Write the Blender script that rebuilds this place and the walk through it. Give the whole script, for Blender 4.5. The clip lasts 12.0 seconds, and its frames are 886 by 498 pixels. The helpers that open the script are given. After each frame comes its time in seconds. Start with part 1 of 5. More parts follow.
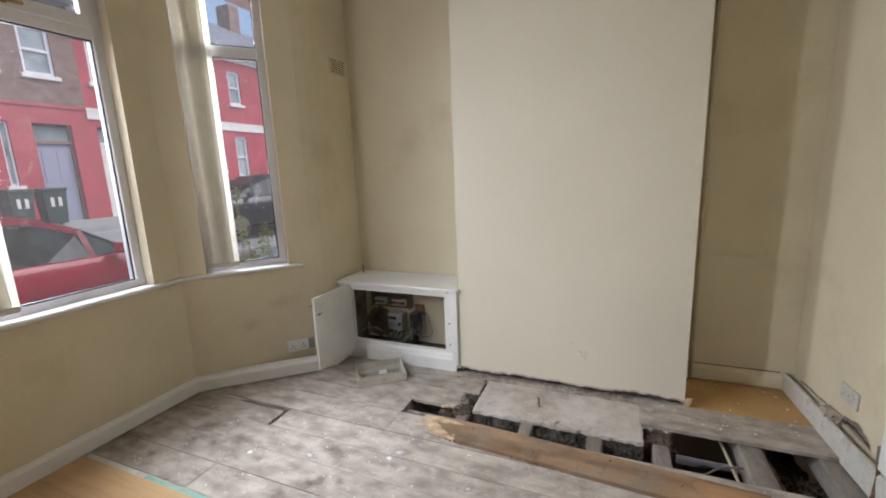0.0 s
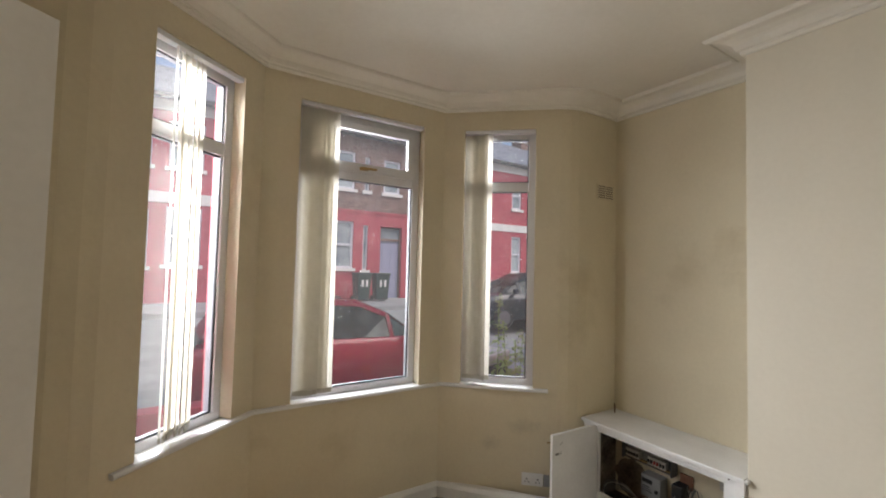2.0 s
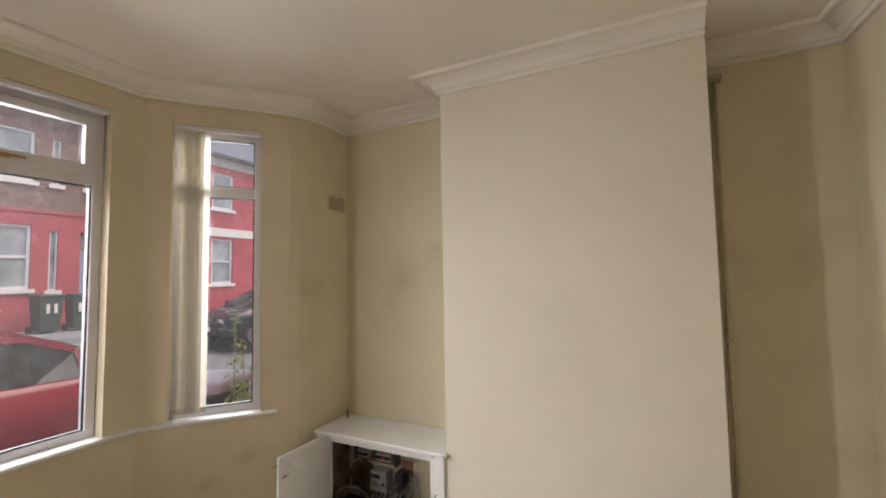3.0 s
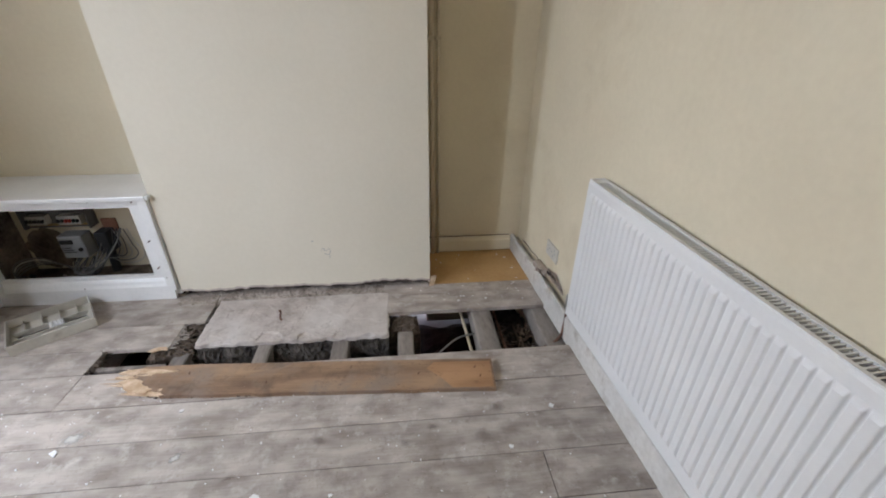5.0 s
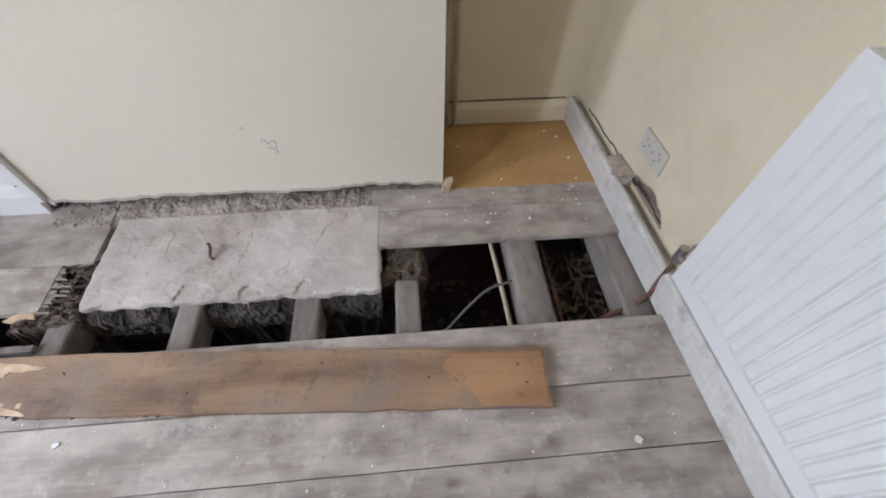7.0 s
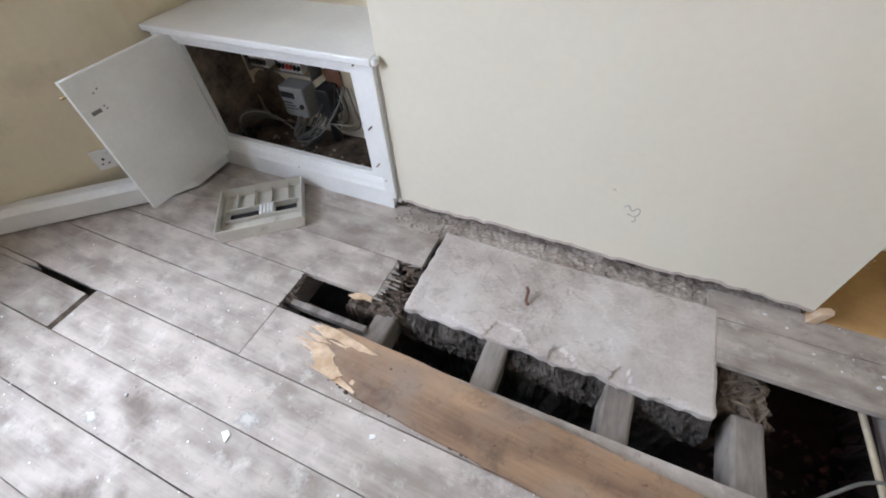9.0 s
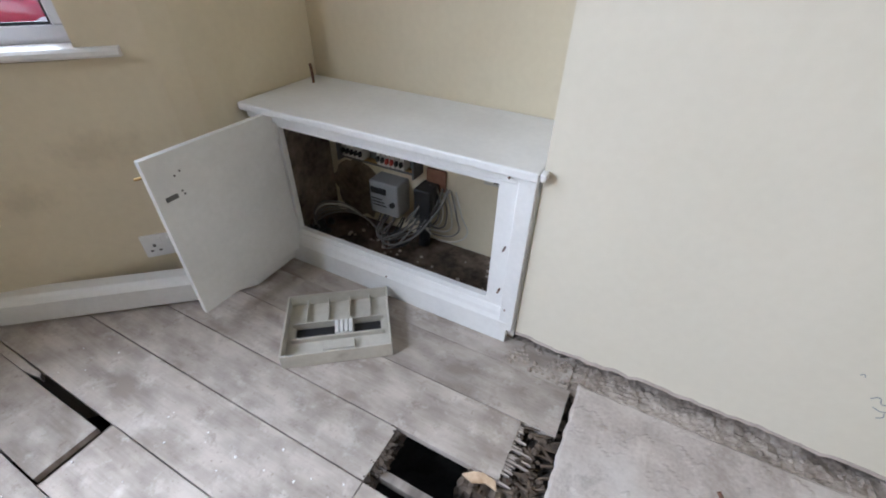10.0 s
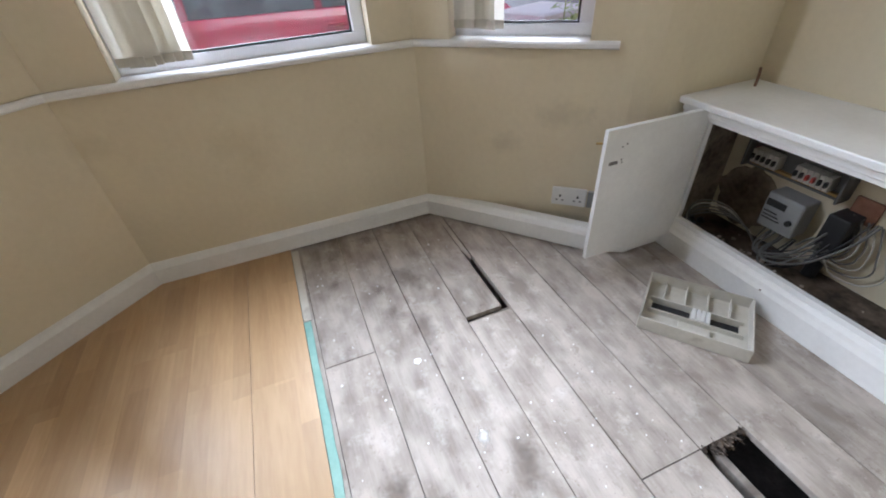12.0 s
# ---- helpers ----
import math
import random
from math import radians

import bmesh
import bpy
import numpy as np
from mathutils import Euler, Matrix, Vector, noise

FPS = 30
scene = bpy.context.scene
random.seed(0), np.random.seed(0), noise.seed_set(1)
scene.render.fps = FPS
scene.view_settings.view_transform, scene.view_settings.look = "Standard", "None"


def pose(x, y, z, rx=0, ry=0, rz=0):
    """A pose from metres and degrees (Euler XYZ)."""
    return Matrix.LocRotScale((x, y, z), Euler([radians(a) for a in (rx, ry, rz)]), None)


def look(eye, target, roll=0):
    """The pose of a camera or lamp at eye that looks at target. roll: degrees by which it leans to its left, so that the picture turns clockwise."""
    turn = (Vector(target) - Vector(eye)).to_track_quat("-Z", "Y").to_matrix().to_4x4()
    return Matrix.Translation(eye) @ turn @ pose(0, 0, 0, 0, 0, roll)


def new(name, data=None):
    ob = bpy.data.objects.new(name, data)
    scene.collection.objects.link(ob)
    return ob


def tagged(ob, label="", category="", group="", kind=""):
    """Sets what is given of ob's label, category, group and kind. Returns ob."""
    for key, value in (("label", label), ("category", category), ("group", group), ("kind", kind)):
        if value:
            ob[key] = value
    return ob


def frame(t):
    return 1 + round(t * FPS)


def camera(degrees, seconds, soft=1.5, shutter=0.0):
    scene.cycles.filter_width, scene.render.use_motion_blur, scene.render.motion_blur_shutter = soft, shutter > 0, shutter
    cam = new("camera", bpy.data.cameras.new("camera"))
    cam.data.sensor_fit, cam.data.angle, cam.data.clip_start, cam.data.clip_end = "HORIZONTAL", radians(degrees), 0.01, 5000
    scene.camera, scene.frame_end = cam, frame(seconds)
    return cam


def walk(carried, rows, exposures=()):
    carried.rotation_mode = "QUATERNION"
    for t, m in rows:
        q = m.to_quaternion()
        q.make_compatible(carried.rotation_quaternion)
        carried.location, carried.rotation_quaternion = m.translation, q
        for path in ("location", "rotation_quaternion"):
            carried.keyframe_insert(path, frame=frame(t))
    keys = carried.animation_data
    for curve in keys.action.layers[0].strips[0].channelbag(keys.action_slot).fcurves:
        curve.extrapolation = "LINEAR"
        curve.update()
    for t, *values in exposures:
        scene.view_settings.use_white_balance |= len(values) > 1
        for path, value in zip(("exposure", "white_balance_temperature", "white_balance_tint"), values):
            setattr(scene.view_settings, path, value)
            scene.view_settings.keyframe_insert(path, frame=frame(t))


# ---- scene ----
cam = camera(93.6, 12.0, soft=1.9)
PATH = [
    (0, (-0.026, -0.054, 1.438), (-0.788, 1.757, 1.062), -2.3),
    (0.5, (-0.049, 0.077, 1.397), (-1.406, 1.503, 1.04), -1.5),
    (1, (-0.05, 0.119, 1.462), (-1.795, 1.051, 1.172), -0.4),
    (1.5, (-0.055, 0.087, 1.568), (-1.873, 0.919, 1.509), 1.4),
    (1.7, (-0.052, 0.104, 1.65), (-1.85, 0.979, 1.639), 1.3),
    (2, (-0.05, 0.09, 1.65), (-1.739, 1.158, 1.732), 1.4),
    (2.5, (-0.006, 0.133, 1.659), (-1.329, 1.627, 1.798), 0.3),
    (3, (0.093, 0.269, 1.67), (-0.781, 2.063, 1.795), -1.0),
    (3.5, (0.144, 0.317, 1.642), (-0.283, 2.271, 1.643), -1.3),
    (3.7, (0.143, 0.312, 1.647), (-0.132, 2.29, 1.545), -1.2),
    (5.3, (0.308, 0.59, 1.337), (0.509, 2.216, 0.19), 0.2),
    (5.5, (0.344, 0.712, 1.32), (0.54, 2.255, 0.063), -0.7),
    (6, (0.376, 0.952, 1.26), (0.576, 2.35, -0.156), -1.4),
    (6.5, (0.318, 1.226, 1.214), (0.55, 2.491, -0.318), 1.0),
    (6.7, (0.296, 1.311, 1.187), (0.502, 2.534, -0.382), 1.5),
    (8.3, (0.099, 1.575, 1.14), (-0.292, 2.597, -0.534), -7.7),
    (8.5, (0.016, 1.549, 1.133), (-0.439, 2.604, -0.504), -7.5),
    (9, (-0.293, 1.493, 1.161), (-0.909, 2.663, -0.339), -4.9),
    (9.5, (-0.552, 1.521, 1.178), (-1.256, 2.846, -0.144), -1.3),
    (10, (-0.825, 1.631, 1.068), (-1.539, 3.049, -0.149), 1.5),
    (10.5, (-0.982, 1.65, 0.942), (-1.76, 3.077, -0.223), 2.8),
    (11, (-1.034, 1.553, 0.943), (-2.021, 2.831, -0.236), 1.3),
    (11.5, (-0.967, 1.344, 1.078), (-2.226, 2.311, -0.138), -2.0),
    (12, (-0.905, 1.17, 1.146), (-2.404, 1.695, -0.07), -4.3),
]
EXPOSURES = [(0, 0.3, 6150, 12), (0.5, 0.22, 6150, 11.5), (1.5, 0.2, 6400, 12), (2.1, 0.1, 6500, 13), (2.6, 0.14, 6550, 14), (3.2, 0.26, 6900, 15), (3.7, 0.3, 6900, 15), (5.3, 0.36, 5720, 13.5), (6.5, 0.46, 5690, 14.5), (8.5, 0.76, 5640, 13), (9.0, 0.68, 5600, 13), (9.5, 0.54, 5590, 13), (10.5, 0.64, 5500, 13), (11.5, 0.66, 5560, 12.5), (12, 0.64, 5650, 13)]
walk(cam, [(t, look(eye, target, roll)) for t, eye, target, roll in PATH], EXPOSURES)

# ---- world and light: an overcast day ----
world = bpy.data.worlds.new("sky")
scene.world = world
world.use_nodes = True
wn = world.node_tree.nodes
sky = wn.new("ShaderNodeTexSky")
sky.sky_type = "NISHITA"
sky.sun_disc = False
sky.sun_elevation, sky.sun_rotation = radians(57), radians(61)
sky.air_density, sky.dust_density = 1.0, 4.0
wn["Background"].inputs["Strength"].default_value = 0.15
world.node_tree.links.new(sky.outputs[0], wn["Background"].inputs["Color"])
sun_data = bpy.data.lights.new("sun", "SUN")
sun_data.energy, sun_data.angle, sun_data.color = 1.5, radians(60), (0.95, 0.97, 1.0)
sun = new("sun", sun_data)
sun.matrix_world = look((9, 5, 16), (0, 0, 0))


# ---- materials ----
def rgb(c):
    return (c[0], c[1], c[2], 1.0)


def mat(name, a, b, scale=6.0, rough=0.6, bump=0.1, fine=60.0, stain=None, stain_scale=2.0, stain_at=(0.55, 0.7), dark=None, dark_at=(0.56, 0.70),
        metal=0.0, stretch=(1, 1, 1), spec=0.5, vary=0.0, grain=None):
    """Two mixed colours with coarse and fine variation, optional stains, and a fine relief."""
    m = bpy.data.materials.new(name)
    m.use_nodes = True
    nt = m.node_tree
    n, ln = nt.nodes, nt.links
    bs = n["Principled BSDF"]
    tc, mp = n.new("ShaderNodeTexCoord"), n.new("ShaderNodeMapping")
    mp.inputs["Scale"].default_value = stretch
    info = n.new("ShaderNodeObjectInfo")
    shift = n.new("ShaderNodeVectorMath")
    shift.operation = "SCALE"
    shift.inputs[0].default_value = (37.0, 19.0, 11.0)
    ln.new(info.outputs["Random"], shift.inputs["Scale"])
    ln.new(tc.outputs["Object"], mp.inputs["Vector"])
    if vary:
        ln.new(shift.outputs[0], mp.inputs["Location"])
    n1, n2 = n.new("ShaderNodeTexNoise"), n.new("ShaderNodeTexNoise")
    n1.inputs["Scale"].default_value, n1.inputs["Detail"].default_value = scale, 6
    n2.inputs["Scale"].default_value, n2.inputs["Detail"].default_value = fine, 4
    ln.new(mp.outputs[0], n1.inputs["Vector"])
    if grain:
        gm = n.new("ShaderNodeMapping")
        gm.inputs["Scale"].default_value = grain
        ln.new(mp.outputs[0], gm.inputs["Vector"])
        ln.new(gm.outputs[0], n2.inputs["Vector"])
        n2.inputs["Distortion"].default_value = 0.6
    else:
        ln.new(mp.outputs[0], n2.inputs["Vector"])
    add = n.new("ShaderNodeMath")
    add.operation = "MULTIPLY_ADD"
    ln.new(n2.outputs["Fac"], add.inputs[0])
    add.inputs[1].default_value = 0.45 if not grain else 0.2
    ln.new(n1.outputs["Fac"], add.inputs[2])
    ramp = n.new("ShaderNodeValToRGB")
    ramp.color_ramp.elements[0].position, ramp.color_ramp.elements[1].position = (0.52, 0.93) if not grain else (0.42, 0.76)
    ramp.color_ramp.elements[0].color, ramp.color_ramp.elements[1].color = rgb(a), rgb(b)
    ln.new(add.outputs[0], ramp.inputs["Fac"])
    out = ramp.outputs["Color"]
    if stain:
        n3, r3, mx = n.new("ShaderNodeTexNoise"), n.new("ShaderNodeMapRange"), n.new("ShaderNodeMix")
        n3.inputs["Scale"].default_value, n3.inputs["Detail"].default_value = stain_scale, 8
        n3.inputs["Roughness"].default_value = 0.65
        ln.new(tc.outputs["Object"], n3.inputs["Vector"])
        r3.inputs["From Min"].default_value, r3.inputs["From Max"].default_value = stain_at
        ln.new(n3.outputs["Fac"], r3.inputs["Value"])
        mx.data_type = "RGBA"
        ln.new(r3.outputs[0], mx.inputs["Factor"])
        ln.new(out, mx.inputs[6])
        mx.inputs[7].default_value = rgb(stain)
        out = mx.outputs[2]
    if dark:
        n4, r4, my = n.new("ShaderNodeTexNoise"), n.new("ShaderNodeMapRange"), n.new("ShaderNodeMix")
        n4.inputs["Scale"].default_value, n4.inputs["Detail"].default_value = 3.4, 10
        n4.inputs["Roughness"].default_value, n4.inputs["Distortion"].default_value = 0.78, 0.3
        sh = n.new("ShaderNodeVectorMath")
        sh.inputs[1].default_value = (5.3, 8.1, 2.2)
        ln.new(tc.outputs["Object"], sh.inputs[0])
        ln.new(sh.outputs[0], n4.inputs["Vector"])
        r4.inputs["From Min"].default_value, r4.inputs["From Max"].default_value = dark_at
        r4.inputs["To Max"].default_value = 0.55
        ln.new(n4.outputs["Fac"], r4.inputs["Value"])
        my.data_type = "RGBA"
        ln.new(r4.outputs[0], my.inputs["Factor"])
        ln.new(out, my.inputs[6])
        my.inputs[7].default_value = rgb(dark)
        out = my.outputs[2]
    if dark and grain:
        n5, r5, mz = n.new("ShaderNodeTexNoise"), n.new("ShaderNodeMapRange"), n.new("ShaderNodeMix")
        n5.inputs["Scale"].default_value, n5.inputs["Detail"].default_value, n5.inputs["Roughness"].default_value = 24.0, 5, 0.7
        ln.new(tc.outputs["Object"], n5.inputs["Vector"])
        r5.inputs["From Min"].default_value, r5.inputs["From Max"].default_value, r5.inputs["To Max"].default_value = 0.58, 0.72, 0.5
        ln.new(n5.outputs["Fac"], r5.inputs["Value"])
        mz.data_type = "RGBA"
        ln.new(r5.outputs[0], mz.inputs["Factor"])
        ln.new(out, mz.inputs[6])
        mz.inputs[7].default_value = rgb([c * 1.25 for c in dark])
        out = mz.outputs[2]
        for size, low, high, most, tone in ((48.0, 0.66, 0.76, 0.35, [min(0.66, c * 1.3) for c in b]), (80.0, 0.65, 0.75, 0.4, dark)):
            n6, r6, mw = n.new("ShaderNodeTexNoise"), n.new("ShaderNodeMapRange"), n.new("ShaderNodeMix")
            n6.inputs["Scale"].default_value, n6.inputs["Detail"].default_value = size, 3
            ln.new(tc.outputs["Object"], n6.inputs["Vector"])
            r6.inputs["From Min"].default_value, r6.inputs["From Max"].default_value, r6.inputs["To Max"].default_value = low, high, most
            ln.new(n6.outputs["Fac"], r6.inputs["Value"])
            mw.data_type = "RGBA"
            ln.new(r6.outputs[0], mw.inputs["Factor"])
            ln.new(out, mw.inputs[6])
            mw.inputs[7].default_value = rgb(tone)
            out = mw.outputs[2]
    if vary:
        hsv, mr = n.new("ShaderNodeHueSaturation"), n.new("ShaderNodeMapRange")
        mr.inputs["To Min"].default_value, mr.inputs["To Max"].default_value = 1 - vary, 1 + vary
        ln.new(info.outputs["Random"], mr.inputs["Value"])
        ln.new(mr.outputs[0], hsv.inputs["Value"])
        ln.new(out, hsv.inputs["Color"])
        out = hsv.outputs[0]
    ln.new(out, bs.inputs["Base Color"])
    bs.inputs["Roughness"].default_value = rough
    bs.inputs["Metallic"].default_value = metal
    bs.inputs["Specular IOR Level"].default_value = spec
    if bump:
        bp = n.new("ShaderNodeBump")
        bp.inputs["Strength"].default_value, bp.inputs["Distance"].default_value = bump, 0.01
        ln.new(add.outputs[0], bp.inputs["Height"])
        ln.new(bp.outputs[0], bs.inputs["Normal"])
    return m


def plain(name, c, rough=0.4, metal=0.0, bump=0.02):
    d = [v * 0.88 for v in c]
    return mat(name, d, c, 9.0, rough, bump, 80.0, metal=metal)


CREAM = mat("cream_wall_paint", (0.655, 0.58, 0.425), (0.715, 0.64, 0.475), 2.2, 0.75, 0.12, 45.0, stain=(0.52, 0.44, 0.29), stain_scale=1.4, stain_at=(0.57, 0.85))
PALE = mat("pale_cream_paint", (0.70, 0.65, 0.535), (0.745, 0.695, 0.58), 1.6, 0.75, 0.1, 45.0)
CEIL = mat("ceiling_paint", (0.77, 0.735, 0.655), (0.83, 0.80, 0.725), 2.0, 0.8, 0.06, 40.0)
GLOSS = mat("white_gloss_paint", (0.74, 0.74, 0.73), (0.83, 0.83, 0.82), 5.0, 0.35, 0.05, 60.0, stain=(0.55, 0.52, 0.47), stain_scale=5.0, stain_at=(0.66, 0.8))
# White frame's outer side, greyed in colour to dim the glare on its rims.
OUTERU = mat("shade_grey_upvc", (0.24, 0.24, 0.26), (0.34, 0.34, 0.37), 9.0, 0.6, 0.05)
UPVC = mat("white_upvc", (0.70, 0.70, 0.73), (0.77, 0.77, 0.80), 4.0, 0.3, 0.0)
BOARD = mat("old_floorboard", (0.285, 0.245, 0.213), (0.515, 0.462, 0.412), 9.0, 0.78, 0.25, 30.0, stain=(0.59, 0.55, 0.51), stain_scale=13.0, stain_at=(0.55, 0.74), dark=(0.135, 0.098, 0.075), dark_at=(0.55, 0.74), stretch=(0.8, 1.5, 1), spec=0.25, vary=0.08, grain=(0.3, 2.6, 1))
ROT = mat("rotten_wood", (0.025, 0.018, 0.013), (0.17, 0.128, 0.095), 9.0, 0.9, 0.6, 50.0)
JOIST = mat("dusty_joist", (0.13, 0.11, 0.095), (0.30, 0.265, 0.235), 6.0, 0.85, 0.3, 40.0, stretch=(2, 0.5, 1))
# Dark mortar, its colour deepened to carry the shade under the hearth.
MORTAR = mat("shade_dark_mortar", (0.016, 0.013, 0.011), (0.13, 0.112, 0.096), 16.0, 0.95, 0.9, 60.0)
ORANGE = mat("stained_pine_underside", (0.15, 0.088, 0.054), (0.40, 0.26, 0.155), 5.0, 0.62, 0.35, 20.0, stain=(0.27, 0.205, 0.155), stain_scale=5.0, stain_at=(0.48, 0.66), dark=(0.055, 0.036, 0.026), dark_at=(0.54, 0.66), stretch=(0.5, 2, 1), grain=(0.5, 4, 1))
BAREPINE = mat("bare_orange_pine", (0.30, 0.155, 0.075), (0.46, 0.27, 0.14), 5.0, 0.55, 0.2, 20.0, dark=(0.09, 0.05, 0.03), dark_at=(0.60, 0.70), stretch=(0.5, 2, 1), grain=(0.5, 4, 1))
SPLINTER = mat("fresh_splintered_pine", (0.48, 0.33, 0.20), (0.72, 0.57, 0.41), 22.0, 0.8, 0.4, 60.0)
LAMINATE = mat("beech_laminate", (0.44, 0.28, 0.14), (0.56, 0.38, 0.205), 2.5, 0.35, 0.03, 30.0, stretch=(0.35, 3, 1), vary=0.07)
ln_, ll_ = LAMINATE.node_tree.nodes, LAMINATE.node_tree.links
br, hs, mrl = ln_.new("ShaderNodeTexBrick"), ln_.new("ShaderNodeHueSaturation"), ln_.new("ShaderNodeMapRange")
br.inputs["Scale"].default_value, br.inputs["Mortar Size"].default_value = 1.0, 0.0
br.inputs["Brick Width"].default_value, br.inputs["Row Height"].default_value = 0.34, 0.0643
br.inputs["Color1"].default_value, br.inputs["Color2"].default_value = (0, 0, 0, 1), (1, 1, 1, 1)
tcl = ln_.new("ShaderNodeTexCoord")
ll_.new(tcl.outputs["Object"], br.inputs["Vector"])
ll_.new(br.outputs["Color"], mrl.inputs["Value"])
mrl.inputs["To Min"].default_value, mrl.inputs["To Max"].default_value = 0.86, 1.08
ll_.new(mrl.outputs[0], hs.inputs["Value"])
src = ln_["Principled BSDF"].inputs["Base Color"].links[0].from_socket
ll_.new(src, hs.inputs["Color"])
ll_.new(hs.outputs[0], ln_["Principled BSDF"].inputs["Base Color"])
PLY = mat("bare_hardboard", (0.42, 0.245, 0.09), (0.53, 0.335, 0.14), 4.0, 0.6, 0.08, 50.0)
TEAL = mat("green_underlay_foam", (0.22, 0.42, 0.37), (0.33, 0.54, 0.48), 8.0, 0.8, 0.2)
SLAB = mat("hearth_concrete", (0.37, 0.32, 0.285), (0.585, 0.53, 0.485), 9.0, 0.85, 0.22, 90.0, stain=(0.63, 0.59, 0.555), stain_scale=3.0, stain_at=(0.46, 0.68), dark=(0.22, 0.185, 0.16), dark_at=(0.54, 0.64))
RUBBLE = mat("mortar_rubble", (0.13, 0.102, 0.082), (0.50, 0.44, 0.385), 9.0, 0.95, 0.8, 70.0)
# Near black in colour, so that the void under the floor reads as deep shade.
EARTH = mat("shade_black_earth", (0.012, 0.010, 0.008), (0.04, 0.032, 0.026), 8.0, 0.95, 0.8, 50.0)
RAD = mat("radiator_enamel", (0.71, 0.71, 0.70), (0.76, 0.76, 0.75), 3.0, 0.3, 0.0)
BLIND = mat("blind_fabric", (0.66, 0.65, 0.60), (0.76, 0.75, 0.71), 20.0, 0.8, 0.1, 200.0)
PLASTIC = mat("off_white_plastic", (0.50, 0.475, 0.415), (0.62, 0.595, 0.53), 6.0, 0.45, 0.05, 60.0, stain=(0.40, 0.37, 0.32), stain_scale=9.0, stain_at=(0.6, 0.75))
BLACK = plain("black_plastic", (0.02, 0.02, 0.022), 0.5)
GREYP = plain("grey_plastic", (0.33, 0.34, 0.34), 0.45)
MOTTLED = mat("dark_mottled_brown", (0.06, 0.045, 0.035), (0.30, 0.24, 0.18), 7.0, 0.9, 0.5, 50.0)
REDP = plain("red_switch", (0.5, 0.05, 0.04), 0.4)
BRASS = plain("worn_brass", (0.42, 0.29, 0.12), 0.35, 0.9)
# Darker copy of the brass, with the door handle's shade in its colour.
DARKBRASS = plain("shaded_brass", (0.17, 0.115, 0.055), 0.4, 0.9)
STEEL = plain("steel", (0.45, 0.45, 0.45), 0.35, 0.9)
RUST = mat("rusty_iron", (0.09, 0.045, 0.03), (0.22, 0.12, 0.08), 30.0, 0.85, 0.4)
PIPE = mat("painted_pipe", (0.46, 0.39, 0.27), (0.60, 0.52, 0.38), 10.0, 0.5, 0.1)
CABLE = plain("grey_cable", (0.17, 0.165, 0.155), 0.5)
PINKP = mat("pink_bare_plaster", (0.40, 0.33, 0.29), (0.58, 0.50, 0.45), 12.0, 0.9, 0.4, 60.0)
PLASTER = mat("bare_plaster", (0.32, 0.26, 0.21), (0.50, 0.43, 0.36), 10.0, 0.9, 0.5, 60.0)
REDW = mat("red_painted_brick", (0.36, 0.042, 0.062), (0.46, 0.07, 0.095), 2.0, 0.7, 0.15, 25.0, stain=(0.28, 0.035, 0.045), stain_scale=0.8, stain_at=(0.55, 0.75))
SKIRT = mat("dirty_skirting_paint", (0.52, 0.50, 0.46), (0.70, 0.685, 0.65), 6.0, 0.45, 0.1, 50.0, stain=(0.36, 0.32, 0.27), stain_scale=6.0, stain_at=(0.55, 0.72))
DOORP = mat("door_paint", (0.68, 0.66, 0.63), (0.75, 0.73, 0.70), 4.0, 0.5, 0.06, 60.0)

bt, bl_ = BLIND.node_tree.nodes, BLIND.node_tree.links
tr, mxs = bt.new("ShaderNodeBsdfTranslucent"), bt.new("ShaderNodeMixShader")
tr.inputs["Color"].default_value = (0.66, 0.625, 0.54, 1)
mxs.inputs[0].default_value = 0.42
bl_.new(bt["Principled BSDF"].outputs[0], mxs.inputs[1])
bl_.new(tr.outputs[0], mxs.inputs[2])
bl_.new(mxs.outputs[0], bt["Material Output"].inputs["Surface"])



def smear(name, c, strength, scale=14.0):
    """A thin stain that fades out unevenly towards its edge."""
    m = bpy.data.materials.new(name)
    m.use_nodes = True
    n, ln = m.node_tree.nodes, m.node_tree.links
    bs = n["Principled BSDF"]
    bs.inputs["Base Color"].default_value, bs.inputs["Roughness"].default_value = rgb(c), 0.9
    tc, dist, nz = n.new("ShaderNodeTexCoord"), n.new("ShaderNodeVectorMath"), n.new("ShaderNodeTexNoise")
    dist.operation = "DISTANCE"
    dist.inputs[1].default_value = (0.5, 0.5, 0.5)
    ln.new(tc.outputs["Generated"], dist.inputs[0])
    nz.inputs["Scale"].default_value, nz.inputs["Detail"].default_value, nz.inputs["Roughness"].default_value = scale, 6, 0.65
    ln.new(tc.outputs["Object"], nz.inputs["Vector"])
    sub, mr = n.new("ShaderNodeMath"), n.new("ShaderNodeMapRange")
    sub.operation = "SUBTRACT"
    ln.new(nz.outputs["Fac"], sub.inputs[0])
    ln.new(dist.outputs["Value"], sub.inputs[1])
    mr.inputs["From Min"].default_value, mr.inputs["From Max"].default_value, mr.inputs["To Max"].default_value = 0.12, 0.42, strength
    ln.new(sub.outputs[0], mr.inputs["Value"])
    tr, mx = n.new("ShaderNodeBsdfTransparent"), n.new("ShaderNodeMixShader")
    ln.new(mr.outputs[0], mx.inputs[0])
    ln.new(tr.outputs[0], mx.inputs[1])
    ln.new(bs.outputs[0], mx.inputs[2])
    ln.new(mx.outputs[0], n["Material Output"].inputs["Surface"])
    return m


DAMP = smear("damp_stain", (0.40, 0.33, 0.22), 0.12)
